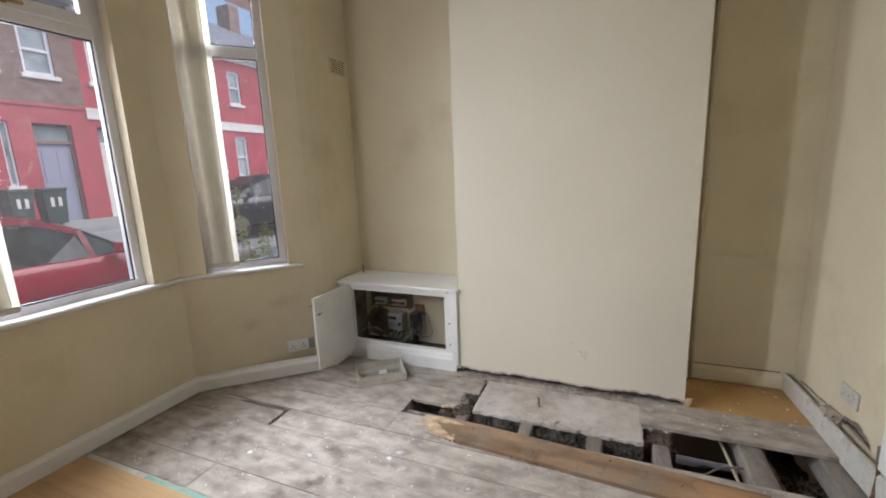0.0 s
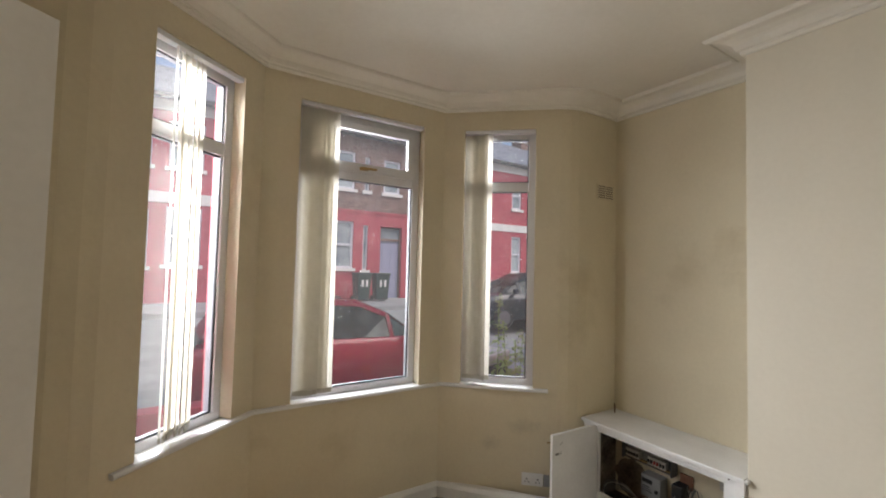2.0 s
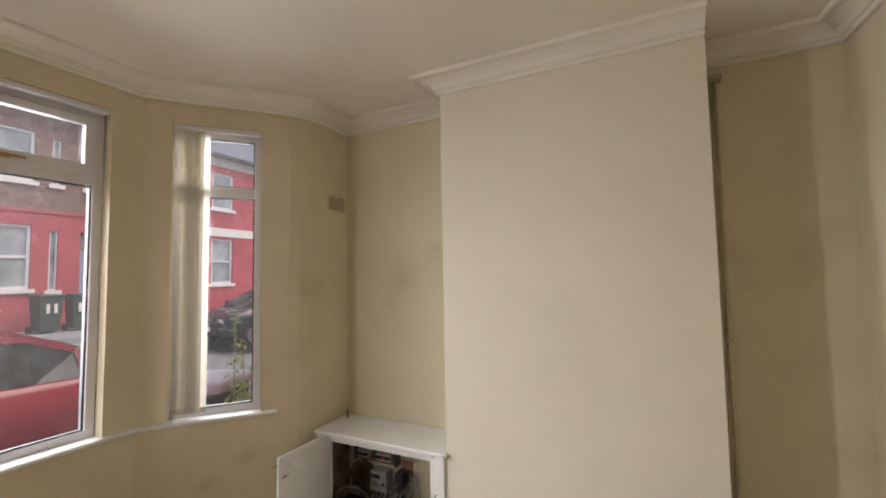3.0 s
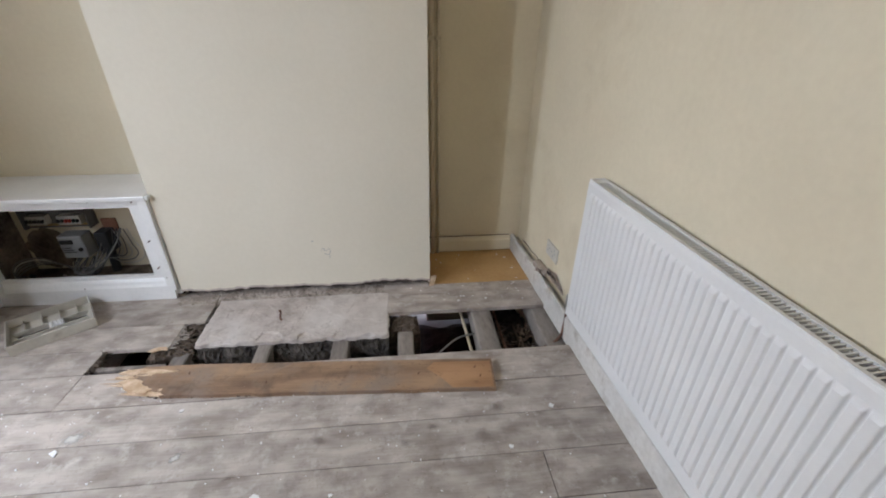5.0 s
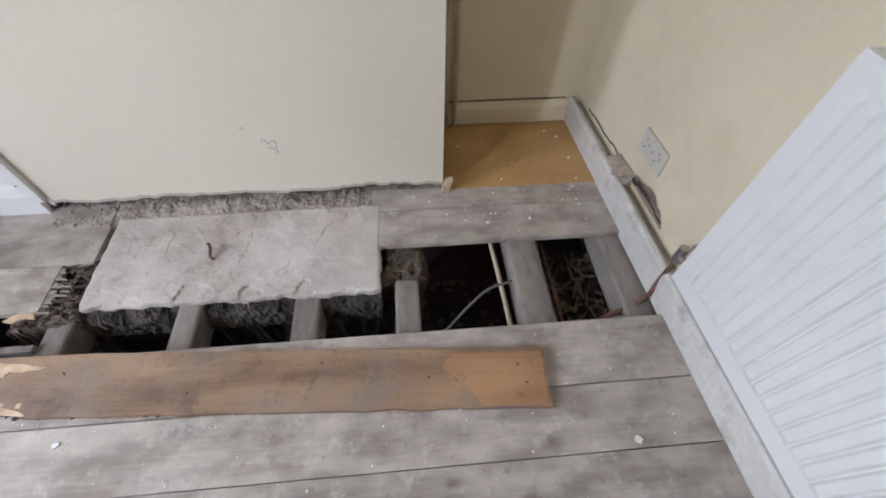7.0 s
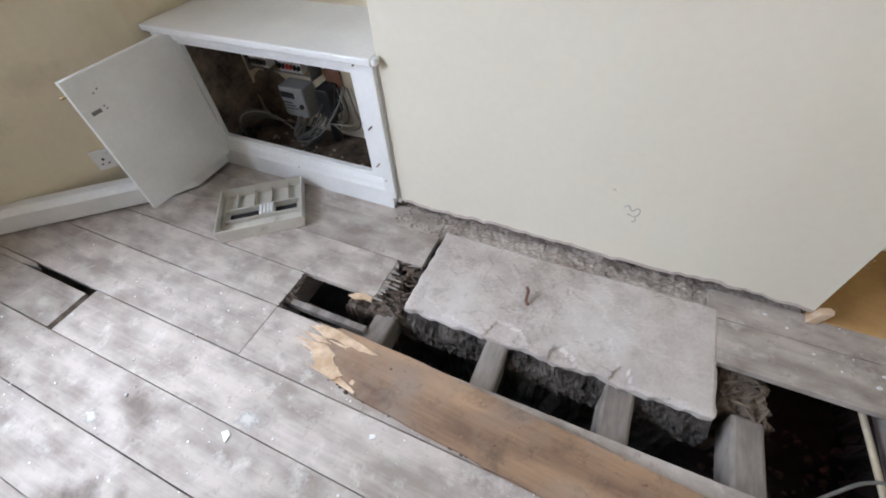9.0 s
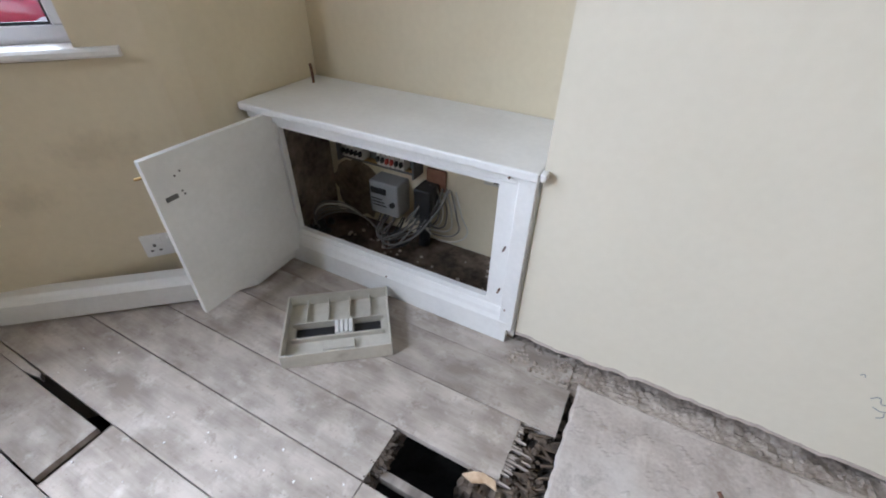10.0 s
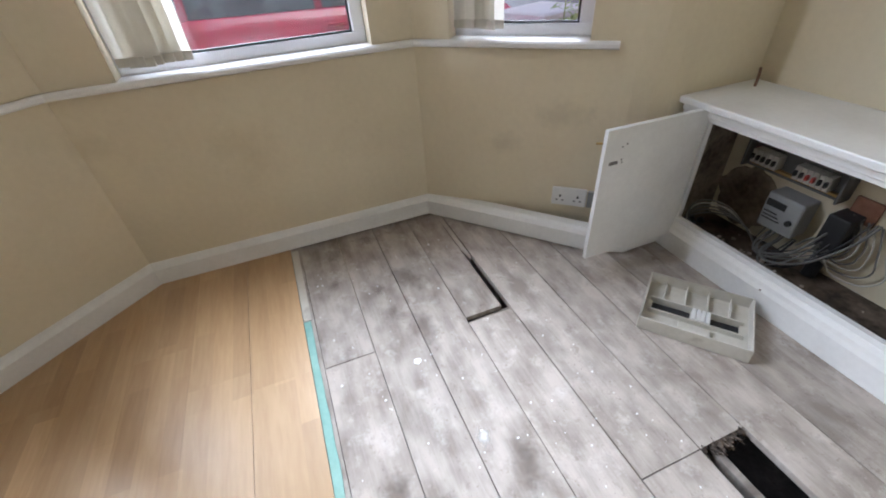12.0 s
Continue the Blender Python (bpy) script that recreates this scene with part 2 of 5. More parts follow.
OILY = smear("dark_floor_stain", (0.10, 0.068, 0.05), 0.36, 18.0)
SPILL = smear("white_paint_spill", (0.66, 0.64, 0.60), 0.75, 30.0)

GLASS = bpy.data.materials.new("window_glass")
GLASS.use_nodes = True
gn, gl = GLASS.node_tree.nodes, GLASS.node_tree.links
gmix, gtr, ggl = gn.new("ShaderNodeMixShader"), gn.new("ShaderNodeBsdfTransparent"), gn.new("ShaderNodeBsdfGlossy")
ggl.inputs["Roughness"].default_value = 0.02
gmix.inputs[0].default_value = 0.05
gl.new(gtr.outputs[0], gmix.inputs[1])
gl.new(ggl.outputs[0], gmix.inputs[2])
# A faint translucent veil puts a washed-out haze over the view outside.
ghaze, gveil = gn.new("ShaderNodeBsdfTranslucent"), gn.new("ShaderNodeMixShader")
ghaze.inputs["Color"].default_value = (0.85, 0.85, 0.88, 1)
gveil.inputs[0].default_value = 0.007
gl.new(gmix.outputs[0], gveil.inputs[1])
gl.new(ghaze.outputs[0], gveil.inputs[2])
gl.new(gveil.outputs[0], gn["Material Output"].inputs["Surface"])


# ---- mesh helpers ----
def box(bm, x0, x1, y0, y1, z0, z1, m=None):
    v = [bm.verts.new(p) for p in ((x0, y0, z0), (x1, y0, z0), (x1, y1, z0), (x0, y1, z0), (x0, y0, z1), (x1, y0, z1), (x1, y1, z1), (x0, y1, z1))]
    for q in ((3, 2, 1, 0), (4, 5, 6, 7), (0, 1, 5, 4), (1, 2, 6, 5), (2, 3, 7, 6), (3, 0, 4, 7)):
        bm.faces.new([v[i] for i in q])
    if m is not None:
        bmesh.ops.transform(bm, matrix=m, verts=v)
    return v


def cyl(bm, p, q, r, seg=12, r2=None):
    p, q = Vector(p), Vector(q)
    m = Matrix.Translation((p + q) / 2) @ (q - p).to_track_quat("Z", "Y").to_matrix().to_4x4()
    bmesh.ops.create_cone(bm, cap_ends=True, segments=seg, radius1=r, radius2=r if r2 is None else r2, depth=(q - p).length, matrix=m)


def prism(bm, pts, z0, z1):
    """An upright prism over a plan outline, counter-clockwise."""
    a = [bm.verts.new((x, y, z0)) for x, y in pts]
    b = [bm.verts.new((x, y, z1)) for x, y in pts]
    bm.faces.new(a[::-1])
    bm.faces.new(b)
    for i in range(len(pts)):
        j = (i + 1) % len(pts)
        bm.faces.new((a[i], a[j], b[j], b[i]))


def sweep(bm, pts, profile, closed=False):
    """Sweeps a profile of (inward distance, height) along a plan line whose inner side is on its left."""
    n = len(pts)
    rows = []
    for i in range(n):
        here = Vector(pts[i])
        dirs = []
        if closed or i > 0:
            dirs.append((here - Vector(pts[i - 1])).normalized())
        if closed or i < n - 1:
            dirs.append((Vector(pts[(i + 1) % n]) - here).normalized())
        norms = [Vector((-d.y, d.x)) for d in dirs]
        s = sum(norms, Vector((0, 0)))
        s = s.normalized()
        s = s / max(0.3, s.dot(norms[0]))
        rows.append([bm.verts.new((here.x + s.x * d, here.y + s.y * d, z)) for d, z in profile])
    k = len(profile)
    for i in range(n if closed else n - 1):
        a, b = rows[i], rows[(i + 1) % n]
        for j in range(k):
            bm.faces.new((a[j], b[j], b[(j + 1) % k], a[(j + 1) % k]))
    if not closed:
        bm.faces.new(rows[0])
        bm.faces.new(rows[-1][::-1])
    bmesh.ops.recalc_face_normals(bm, faces=bm.faces[:])


def link(name, bm, material, parent=None, label="", smooth=False, bevel=0.0):
    if bevel:
        bmesh.ops.remove_doubles(bm, verts=bm.verts, dist=1e-5)
        es = [e for e in bm.edges if len(e.link_faces) == 2 and e.calc_face_angle(0) > 0.6]
        bmesh.ops.bevel(bm, geom=es, offset=bevel, segments=2, profile=0.5, affect="EDGES")
    me = bpy.data.meshes.new(name)
    bm.to_mesh(me)
    bm.free()
    me.materials.append(material)
    if smooth:
        me.polygons.foreach_set("use_smooth", [True] * len(me.polygons))
    ob = new(name, me)
    if parent is not None:
        ob.parent = parent
    if label:
        ob["label"] = label
    return ob


def part(name, bm, material, parent, label="", smooth=False, bevel=0.0):
    return link(name, bm, material, parent, label, smooth, bevel)


def thing(name, label, category, group="", at=None):
    ob = new(name)
    ob.empty_display_size = 0.05
    if at is not None:
        ob.matrix_world = at
    return tagged(ob, label, category, group)


def structure(name, bm, material, label="", category="wall", smooth=False):
    return tagged(link(name, bm, material, None, "", smooth), label, category, kind="structure")


def nb():
    return bmesh.new()


def tube(name, pts, r, material, parent=None, label="", res=3):
    """A bent round pipe or cable as a mesh, through the given points."""
    cu = bpy.data.curves.new(name, "CURVE")
    cu.dimensions = "3D"
    cu.bevel_depth, cu.bevel_resolution, cu.resolution_u, cu.use_fill_caps = r, res, 6, True
    sp = cu.splines.new("BEZIER")
    sp.bezier_points.add(len(pts) - 1)
    for b, p in zip(sp.bezier_points, pts):
        b.co = p
        b.handle_left_type = b.handle_right_type = "AUTO"
    tmp = bpy.data.objects.new(name, cu)
    me = bpy.data.meshes.new_from_object(tmp)
    bpy.data.objects.remove(tmp)
    bpy.data.curves.remove(cu)
    me.materials.clear()
    me.materials.append(material)
    ob = new(name, me)
    ob.parent = parent
    if label:
        ob["label"] = label
    return ob


# ---- the room's shell ----
ZC = 2.885          # ceiling
HEAD, SILL = 2.655, 0.79
XE, YN, YS, YB = 1.085, 2.955, -0.73, 2.55   # east wall, alcove back, south wall, chimney breast
BX0, BX1, YL = -1.02, 0.39, 2.89
SKEW = 0.06         # the east wall is out of square: it leans away towards the door


def east_x(y):
    return XE + SKEW * (2.0 - y)


EAST = Matrix.Translation((XE, 2.0, 0)) @ pose(0, 0, 0, 0, 0, 3.43) @ Matrix.Translation((-XE, -2.0, 0))
CR, CL = (-2.64, 1.72), (-2.64, 0.47)
SR, SL = (0.662, 0.749), (0.662, -0.749)


def along(c, s, d):
    return (c[0] + s[0] * d, c[1] + s[1] * d)


curve_r = [(-2.02, 2.56), (-2.027, 2.48), (-2.05, 2.41), (-2.085, 2.35)]
curve_l = [(-2.085, -0.16), (-2.05, -0.22), (-2.027, -0.29), (-2.02, -0.37)]
W3 = (along(CR, SR, 0.67), along(CR, SR, 0.15))
W2 = ((-2.64, 1.55), (-2.64, 0.68))
W1 = (along(CL, SL, 0.15), along(CL, SL, 0.67))
west = [(-2.02, YL)] + curve_r + [W3[0], W3[1], CR, W2[0], W2[1], CL, W1[0], W1[1]] + curve_l + [(-2.02, YS)]
T = -0.15
bm = nb()
sweep(bm, west, [(0, -0.6), (0, SILL - 0.01), (T, SILL - 0.01), (T, -0.6)])
sweep(bm, west, [(0, HEAD), (0, 3.1), (T, 3.1), (T, HEAD)])
i3, i2, i1 = west.index(W3[0]), west.index(W2[0]), west.index(W1[0])
for seg in (west[:i3 + 1], west[i3 + 1:i2 + 1], west[i2 + 1:i1 + 1], west[i1 + 1:]):
    sweep(bm, seg, [(0, SILL - 0.01), (0, HEAD), (T, HEAD), (T, SILL - 0.01)])
outer = nb()
for z0, z1, segs in ((-0.6, SILL - 0.01, (west,)), (HEAD, 6.0, (west,)), (SILL - 0.01, HEAD, (west[:i3 + 1], west[i3 + 1:i2 + 1], west[i2 + 1:i1 + 1], west[i1 + 1:]))):
    for seg in segs:
        sweep(outer, seg, [(T, z0), (T, z1), (T - 0.05, z1), (T - 0.05, z0)])
structure("wall_bay_outside", outer, REDW, "red painted brick outside of the bay")
structure("wall_west_bay", bm, CREAM, "cream painted bay window wall with faint damp stains")

bm = nb()
box(bm, -2.3, BX0, YL, YN + 0.2, -0.6, 3.1)
box(bm, BX1, XE + 0.4, YN, YN + 0.2, -0.6, 3.1)
structure("wall_north", bm, CREAM, "cream painted party wall in the alcoves")
DX0, DX1, DH = -0.42, 0.40, 2.06
bm = nb()
box(bm, -2.3, DX0, YS - 0.15, YS, -0.6, 3.1)
box(bm, DX1, east_x(YS), YS - 0.15, YS, -0.6, 3.1)
box(bm, DX0, DX1, YS - 0.15, YS, DH, 3.1)
box(bm, DX0, DX1, YS - 0.15, YS, -0.6, -0.03)
structure("wall_south", bm, CREAM, "cream painted wall with the doorway")
bm = nb()
prism(bm, [(east_x(YS - 0.15), YS - 0.15), (XE + 0.4, YS - 0.15), (XE + 0.4, YN), (east_x(YN), YN)], -0.6, 3.1)
structure("wall_east", bm, CREAM, "cream painted wall behind the radiator")
# hall behind the doorway
bm = nb()
box(bm, -1.2, 1.2, YS - 1.25, YS - 1.15, -0.03, 2.9)
box(bm, -1.3, -1.2, YS - 1.25, YS - 0.15, -0.03, 2.9)
box(bm, 1.2, 1.3, YS - 1.25, YS - 0.15, -0.03, 2.9)
structure("wall_hall", bm, CREAM, "plain hall walls behind the doorway")
bm = nb()
box(bm, -1.3, 1.3, YS - 1.25, YS, -0.06, -0.03)
structure("floor_hall", bm, LAMINATE, "plain hall floor", "floor")
bm = nb()
box(bm, -3.1, 1.6, YS - 1.3, YN + 0.2, ZC, ZC + 0.12)
structure("ceiling", bm, CEIL, "white painted plaster ceiling", "ceiling")

# chimney breast, with a ragged plaster foot
bm = nb()
box(bm, BX0, BX1, YB + 0.02, YN + 0.2, 0.075, 3.1)
rnd = random.Random(11)
xs = [BX0 + (BX1 - BX0) * i / 60 for i in range(61)]
foot = [(x, 0.034 + 0.016 * noise.noise((x * 3, 0, 0)) + rnd.uniform(-0.006, 0.006)) for x in xs]
front, back = [], []
for x, z in foot:
    front.append((bm.verts.new((x, YB, z)), bm.verts.new((x, YB, 3.1))))
    back.append((bm.verts.new((x, YB + 0.02, z)), bm.verts.new((x, YB + 0.02, 3.1))))
for i in range(60):
    bm.faces.new((front[i][0], front[i + 1][0], front[i + 1][1], front[i][1]))
    bm.faces.new((back[i][0], back[i + 1][0], front[i + 1][0], front[i][0]))
bm.faces.new((back[0][0], front[0][0], front[0][1], back[0][1]))
bm.faces.new((front[60][0], back[60][0], back[60][1], front[60][1]))
bmesh.ops.recalc_face_normals(bm, faces=bm.faces[:])
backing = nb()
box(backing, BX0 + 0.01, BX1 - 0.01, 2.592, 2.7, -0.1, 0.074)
structure("wall_breast_core", backing, MORTAR, "brick core behind the broken plaster foot, coloured dark for shade")
edge = nb()
for i in range(60):
    (xa, za), (xb, zb) = foot[i], foot[i + 1]
    ha, hb = (0.010 + 0.009 * noise.noise((x * 6, 4.0, 0)) for x in (xa, xb))
    if min(ha, hb) < 0.003:
        continue
    v = [edge.verts.new((x, YB + d, z)) for d in (-0.0012, 0.0008) for x, z in ((xa, za - 0.001), (xb, zb - 0.001), (xb, zb + hb), (xa, za + ha))]
    for q in ((0, 1, 2, 3), (7, 6, 5, 4), (0, 4, 5, 1), (1, 5, 6, 2), (2, 6, 7, 3), (3, 7, 4, 0)):
        edge.faces.new([v[k] for k in q])
structure("trim_plaster_edge", edge, PINKP, "bare pinkish plaster showing along the broken foot", "plaster")
structure("wall_chimney_breast", bm, PALE, "cream painted chimney breast with broken plaster foot")

loop = [(BX1, YB), (BX0, YB), (BX0, YL)] + west + [(east_x(YS), YS), (east_x(YN), YN), (BX1, YN)]
cornice = [(0, 2.79), (0.014, 2.79), (0.02, 2.80), (0.02, 2.812), (0.034, 2.816), (0.042, 2.832), (0.046, 2.842), (0.06, 2.852), (0.09, 2.864), (0.118, 2.869), (0.122, 2.863), (0.136, 2.865), (0.142, 2.873), (0.146, ZC + 0.002), (0, ZC + 0.002)]
bm = nb()
sweep(bm, loop, cornice)
structure("trim_cornice", bm, CEIL, "moulded plaster cornice round the ceiling", "cornice", smooth=False)

skirt = [(0, 0.011), (0.028, 0.011), (0.028, 0.085), (0.016, 0.100), (0.004, 0.108), (0, 0.108)]
bm = nb()
kc = west.index(CR)
sweep(bm, [(-1.97, 2.548), (-1.97, 2.345), (-2.051, 2.225)] + west[kc:], [(-0.04 if d == 0 else d, z) for d, z in skirt])
sweep(bm, [(-2.02, YS), (DX0 - 0.08, YS)], skirt)
structure("baseboard_west", bm, GLOSS, "white gloss skirting board round the bay", "skirting board")
bm = nb()
sweep(bm, [(east_x(YS), YS), (east_x(YN), YN)], [(0.036, -0.02), (0.058, -0.02), (0.058, 0.10), (0.053, 0.112), (0.044, 0.115), (0.036, 0.113)])
sweep(bm, [(east_x(YS), YS), (east_x(YN), YN)], [(0, -0.02), (0.035, -0.02), (0.035, 0.075), (0, 0.085)])
structure("baseboard_east", bm, SKIRT, "white gloss skirting board below the radiator", "skirting board")
bm = nb()
sweep(bm, [(east_x(YN) - 0.06, YN), (BX1, YN)], skirt)
structure("baseboard_alcove", bm, CREAM, "white skirting board in the alcove", "skirting board")

bm = nb()
box(bm, BX1 + 0.02, east_x(YN) - 0.07, YN - 0.0055, YN - 0.0005, 0.1085, 0.1125)
structure("trim_alcove_joint", bm, ROT, "dark dirty joint above the alcove skirting", "joint")

# ---- windows ----
def window(name, a, b, opens, share):
    """A white plastic window in the opening from a to b (interior plan points, right to left seen from inside)."""
    a, b = Vector(a), Vector(b)
    w = (a - b).length
    ang = math.degrees(math.atan2(a.y - b.y, a.x - b.x))
    base = pose(b.x, b.y, 0, 0, 0, ang)      # local x along the wall, y outwards, z up
    win = thing(name, "white plastic double glazed window with a top light", "window", "bay windows", base)
    win["kind"] = "structure"
    y0, y1 = 0.075, 0.14
    f, tz = 0.05, 2.245
    for name, material, ya, yb, bev in (("window_frame", UPVC, y0, 0.106, 0.006), ("outer_frame", OUTERU, 0.106, y1, 0.0)):
        bm = nb()
        box(bm, 0, w, ya, yb, SILL, SILL + 0.06)
        box(bm, 0, w, ya, yb, HEAD - 0.055, HEAD)
        box(bm, 0, f, ya, yb, SILL + 0.06, HEAD - 0.055)
        box(bm, w - f, w, ya, yb, SILL + 0.06, HEAD - 0.055)
        box(bm, f, w - f, ya, yb, tz - 0.035, tz + 0.035)
        part(name, bm, material, win, "outer frame side, greyed in colour against lamp glare" if bev == 0 else "", bevel=bev)
    zt = tz + 0.035
    if opens:
        s = 0.045
        bm = nb()
        x0, x1, z0, z1 = f + 0.004, w - f - 0.004, tz + 0.02, HEAD - 0.06
        box(bm, x0, x1, y0 - 0.018, y0 + 0.022, z0, z0 + s + 0.015)
        box(bm, x0, x1, y0 - 0.018, y0 + 0.022, z1 - s, z1)
        box(bm, x0, x0 + s, y0 - 0.018, y0 + 0.022, z0 + s + 0.015, z1 - s)
        box(bm, x1 - s, x1, y0 - 0.018, y0 + 0.022, z0 + s + 0.015, z1 - s)
        sash = part("sash", bm, UPVC, win, bevel=0.005)
        bm = nb()
        box(bm, w / 2 - 0.03, w / 2 + 0.03, y0 - 0.032, y0 - 0.018, z0 + 0.015, z0 + 0.035)
        box(bm, w / 2 - 0.02, w / 2 + 0.085, y0 - 0.05, y0 - 0.032, z0 + 0.02, z0 + 0.034)
        part("handle", bm, BRASS, sash, "brassy window handle", bevel=0.003)
    for z0, z1 in ((SILL + 0.06, tz - 0.035), (zt, HEAD - 0.055)):
        bm = nb()
        box(bm, f - 0.005, w - f + 0.005, 0.098, 0.104, z0 - 0.005, z1 + 0.005)
        p = part("pane", bm, GLASS, win)
        p.visible_shadow = False
        bm = nb()
        for q in ((f, w - f, z0, z0 + 0.008), (f, w - f, z1 - 0.008, z1), (f, f + 0.008, z0 + 0.008, z1 - 0.008), (w - f - 0.008, w - f, z0 + 0.008, z1 - 0.008)):
            box(bm, q[0], q[1], 0.089, 0.097, q[2], q[3])
        part("gasket", bm, BLACK, win, "black rubber glazing seal")
    # daylight from the sky through this opening
    ld = bpy.data.lights.new("daylight", "AREA")
    ld.shape, ld.size, ld.size_y = "RECTANGLE", w - 0.12, HEAD - SILL - 0.12
    ld.spread = radians(118)
    ld.energy, ld.color = 70.0 * w * share, (0.95, 0.98, 1.0)
    lo = new("daylight", ld)
    lo.matrix_world = base @ pose(w / 2, 0.68, (HEAD + SILL) / 2 + 0.2, -62.5, 0, 0)
    return base, w


def blind(base, w, x0, x1, count, lean):
    bl = thing("vertical_blind", "cream fabric vertical blind drawn aside, slats bunched together", "blind", "vertical blinds", base)
    bm = nb()
    box(bm, 0.005, w - 0.005, 0.005, 0.05, HEAD - 0.028, HEAD - 0.002)
    part("headrail", bm, UPVC, bl, "thin dusty headrail", bevel=0.004)
    rnd = random.Random(count)
    for i in range(count):
        x = x0 + (x1 - x0) * (i + 0.5) / count
        turn = lean + rnd.uniform(-14, 14)
        bm = nb()
        n = 6
        h0, h1 = SILL + 0.05 + rnd.uniform(0, 0.012), HEAD - 0.03
        cols = []
        for k in range(n + 1):
            s = k / n - 0.5
            cols.append([bm.verts.new((s * 0.089, 0.008 * (1 - 4 * s * s), z)) for z in (h0, (h0 + h1) / 2, h1)])
        for k in range(n):
            for q in range(2):
                bm.faces.new((cols[k][q], cols[k + 1][q], cols[k + 1][q + 1], cols[k][q + 1]))
        bmesh.ops.transform(bm, matrix=pose(x, 0.03, 0, 0, 0, turn), verts=bm.verts)
        slat = part("slat", bm, BLIND, bl, smooth=True)
        bm = nb()
        box(bm, -0.044, 0.044, -0.004, 0.004, h0 - 0.006, h0 + 0.022)
        bmesh.ops.transform(bm, matrix=pose(x, 0.033, 0, 0, 0, turn), verts=bm.verts)
        part("weight", bm, PLASTIC, slat)


b3, w3 = window("window_3", W3[0], W3[1], False, 0.6)
b2, w2 = window("window_2", W2[0], W2[1], True, 0.62)
b1, w1 = window("window_1", W1[0], W1[1], False, 1.5)
blind(b3, w3, 0.04, 0.175, 5, -14)
blind(b2, w2, 0.045, 0.225, 6, -16)
blind(b1, w1, 0.12, 0.29, 6, 40)

# sill boards: one ledge round the bay
bm = nb()
ledge = [along(CR, SR, 0.77)] + [CR, CL] + [along(CL, SL, 0.77)]
sweep(bm, ledge, [(-0.07, SILL - 0.004), (0.02, SILL - 0.004), (0.027, SILL + 0.002), (0.027, SILL + 0.013), (0.02, SILL + 0.02), (-0.07, SILL + 0.02)])
structure("trim_window_sill", bm, GLOSS, "white gloss window board running round the bay", "window sill")

# ---- floor pieces ----
floor = new("floor")
tagged(floor, "bare grey floorboards with paint spots, partly lifted", "floor", kind="structure")
ROWS_Y = (1.06, 1.235, 1.41, 1.585, 1.76, 1.937, 2.112, 2.29, 2.45, 2.56)
BOARDS = {
    0: ((-2.66, -1.88), (-1.88, -0.35), (-0.35, 1.2)),
    1: ((-2.66, 0.726), (0.726, 1.2)),
    2: ((-2.66, 1.2),),
    3: ((-1.865, 1.2),),
    4: ((-2.66, -1.19), (-1.19, 1.2)),
    5: ((-2.5, -1.19),),
    6: ((-2.36, -0.9),),
    7: ((-2.2, -0.805), (0.125, 1.2)),
    8: ((-2.06, -0.815), (0.115, 1.2)),
}
rnd = random.Random(4)
for row, spans in BOARDS.items():
    y0, y1 = ROWS_Y[row] + rnd.uniform(0.0008, 0.0026), ROWS_Y[row + 1] - rnd.uniform(0.0008, 0.0026)
    if row == 4:
        y1 = 1.955
    if row == 5:
        y0 = 1.959
    for x0, x1 in spans:
        x1 = min(x1, east_x(y1) - 0.03)
        bm = nb()
        dz = rnd.uniform(-0.002, 0.002)
        box(bm, x0 + 0.0015, x1 - 0.0015, y0, y1, -0.022 + dz, dz)
        part("floorboard", bm, BOARD, floor)


# laminate over the rest of the floor
def west_x(y):
    """The bay wall's inner face at y."""
    for p, q in zip(west, west[1:]):
        if q[1] <= y <= p[1] and p[1] > q[1]:
            return p[0] + (q[0] - p[0]) * (p[1] - y) / (p[1] - q[1])
    return -2.02


laminate = tagged(new("floor_laminate"), "worn beech strip laminate left over half the room", "floor", kind="structure")
rnd = random.Random(9)
y = 1.02
while y > YS:
    y0 = max(YS, y - 0.193)
    x = min(west_x(y0), west_x(y)) - 0.05
    step = rnd.uniform(0.4, 1.28)
    while x < east_x(y) - 0.05:
        x1 = min(x + step, east_x(y) - 0.03)
        bm = nb()
        seam = 0.0013 if y > 1.0 else 0.0002
        box(bm, x + 0.0002, x1 - 0.0002, y0 + seam, y - 0.0002, 0.004, 0.012)
        part("laminate_plank", bm, LAMINATE, laminate)
        x, step = x1, 1.285
    y = y0
bm = nb()
prism(bm, [(-2.02, YS), (1.18, YS), (1.1, 1.02), (-2.66, 1.02), (-2.66, 0.4), (-2.1, -0.2)], -0.03, 0.0035)
part("underlay", bm, TEAL, laminate)
bm = nb()
n = 60
rim = [(-2.12 + 3.1 * i / n, 1.046 + 0.006 * noise.noise((i * 0.4, 3, 0))) for i in range(n + 1)]
prism(bm, [(-2.12, 1.021), (0.98, 1.021)] + rim[::-1], 0.0005, 0.006)
part("underlay_edge", bm, TEAL, laminate, "turquoise foam underlay edge")
bm = nb()
box(bm, -2.6, -2.125, 1.022, 1.05, 0.0005, 0.006)
part("threshold_strip", bm, PLASTIC, laminate, "dusty grey edging strip")
# boards under the edge
bm = nb()
box(bm, -2.66, XE, 1.02, 1.059, -0.022, -0.001)
part("floorboard", bm, BOARD, floor)

# short cut board set low over the joists
bm = nb()
box(bm, -2.64, -1.897, 1.588, 1.736, -0.028, -0.006)
part("floorboard", bm, BOARD, floor, bevel=0.002)
bm = nb()
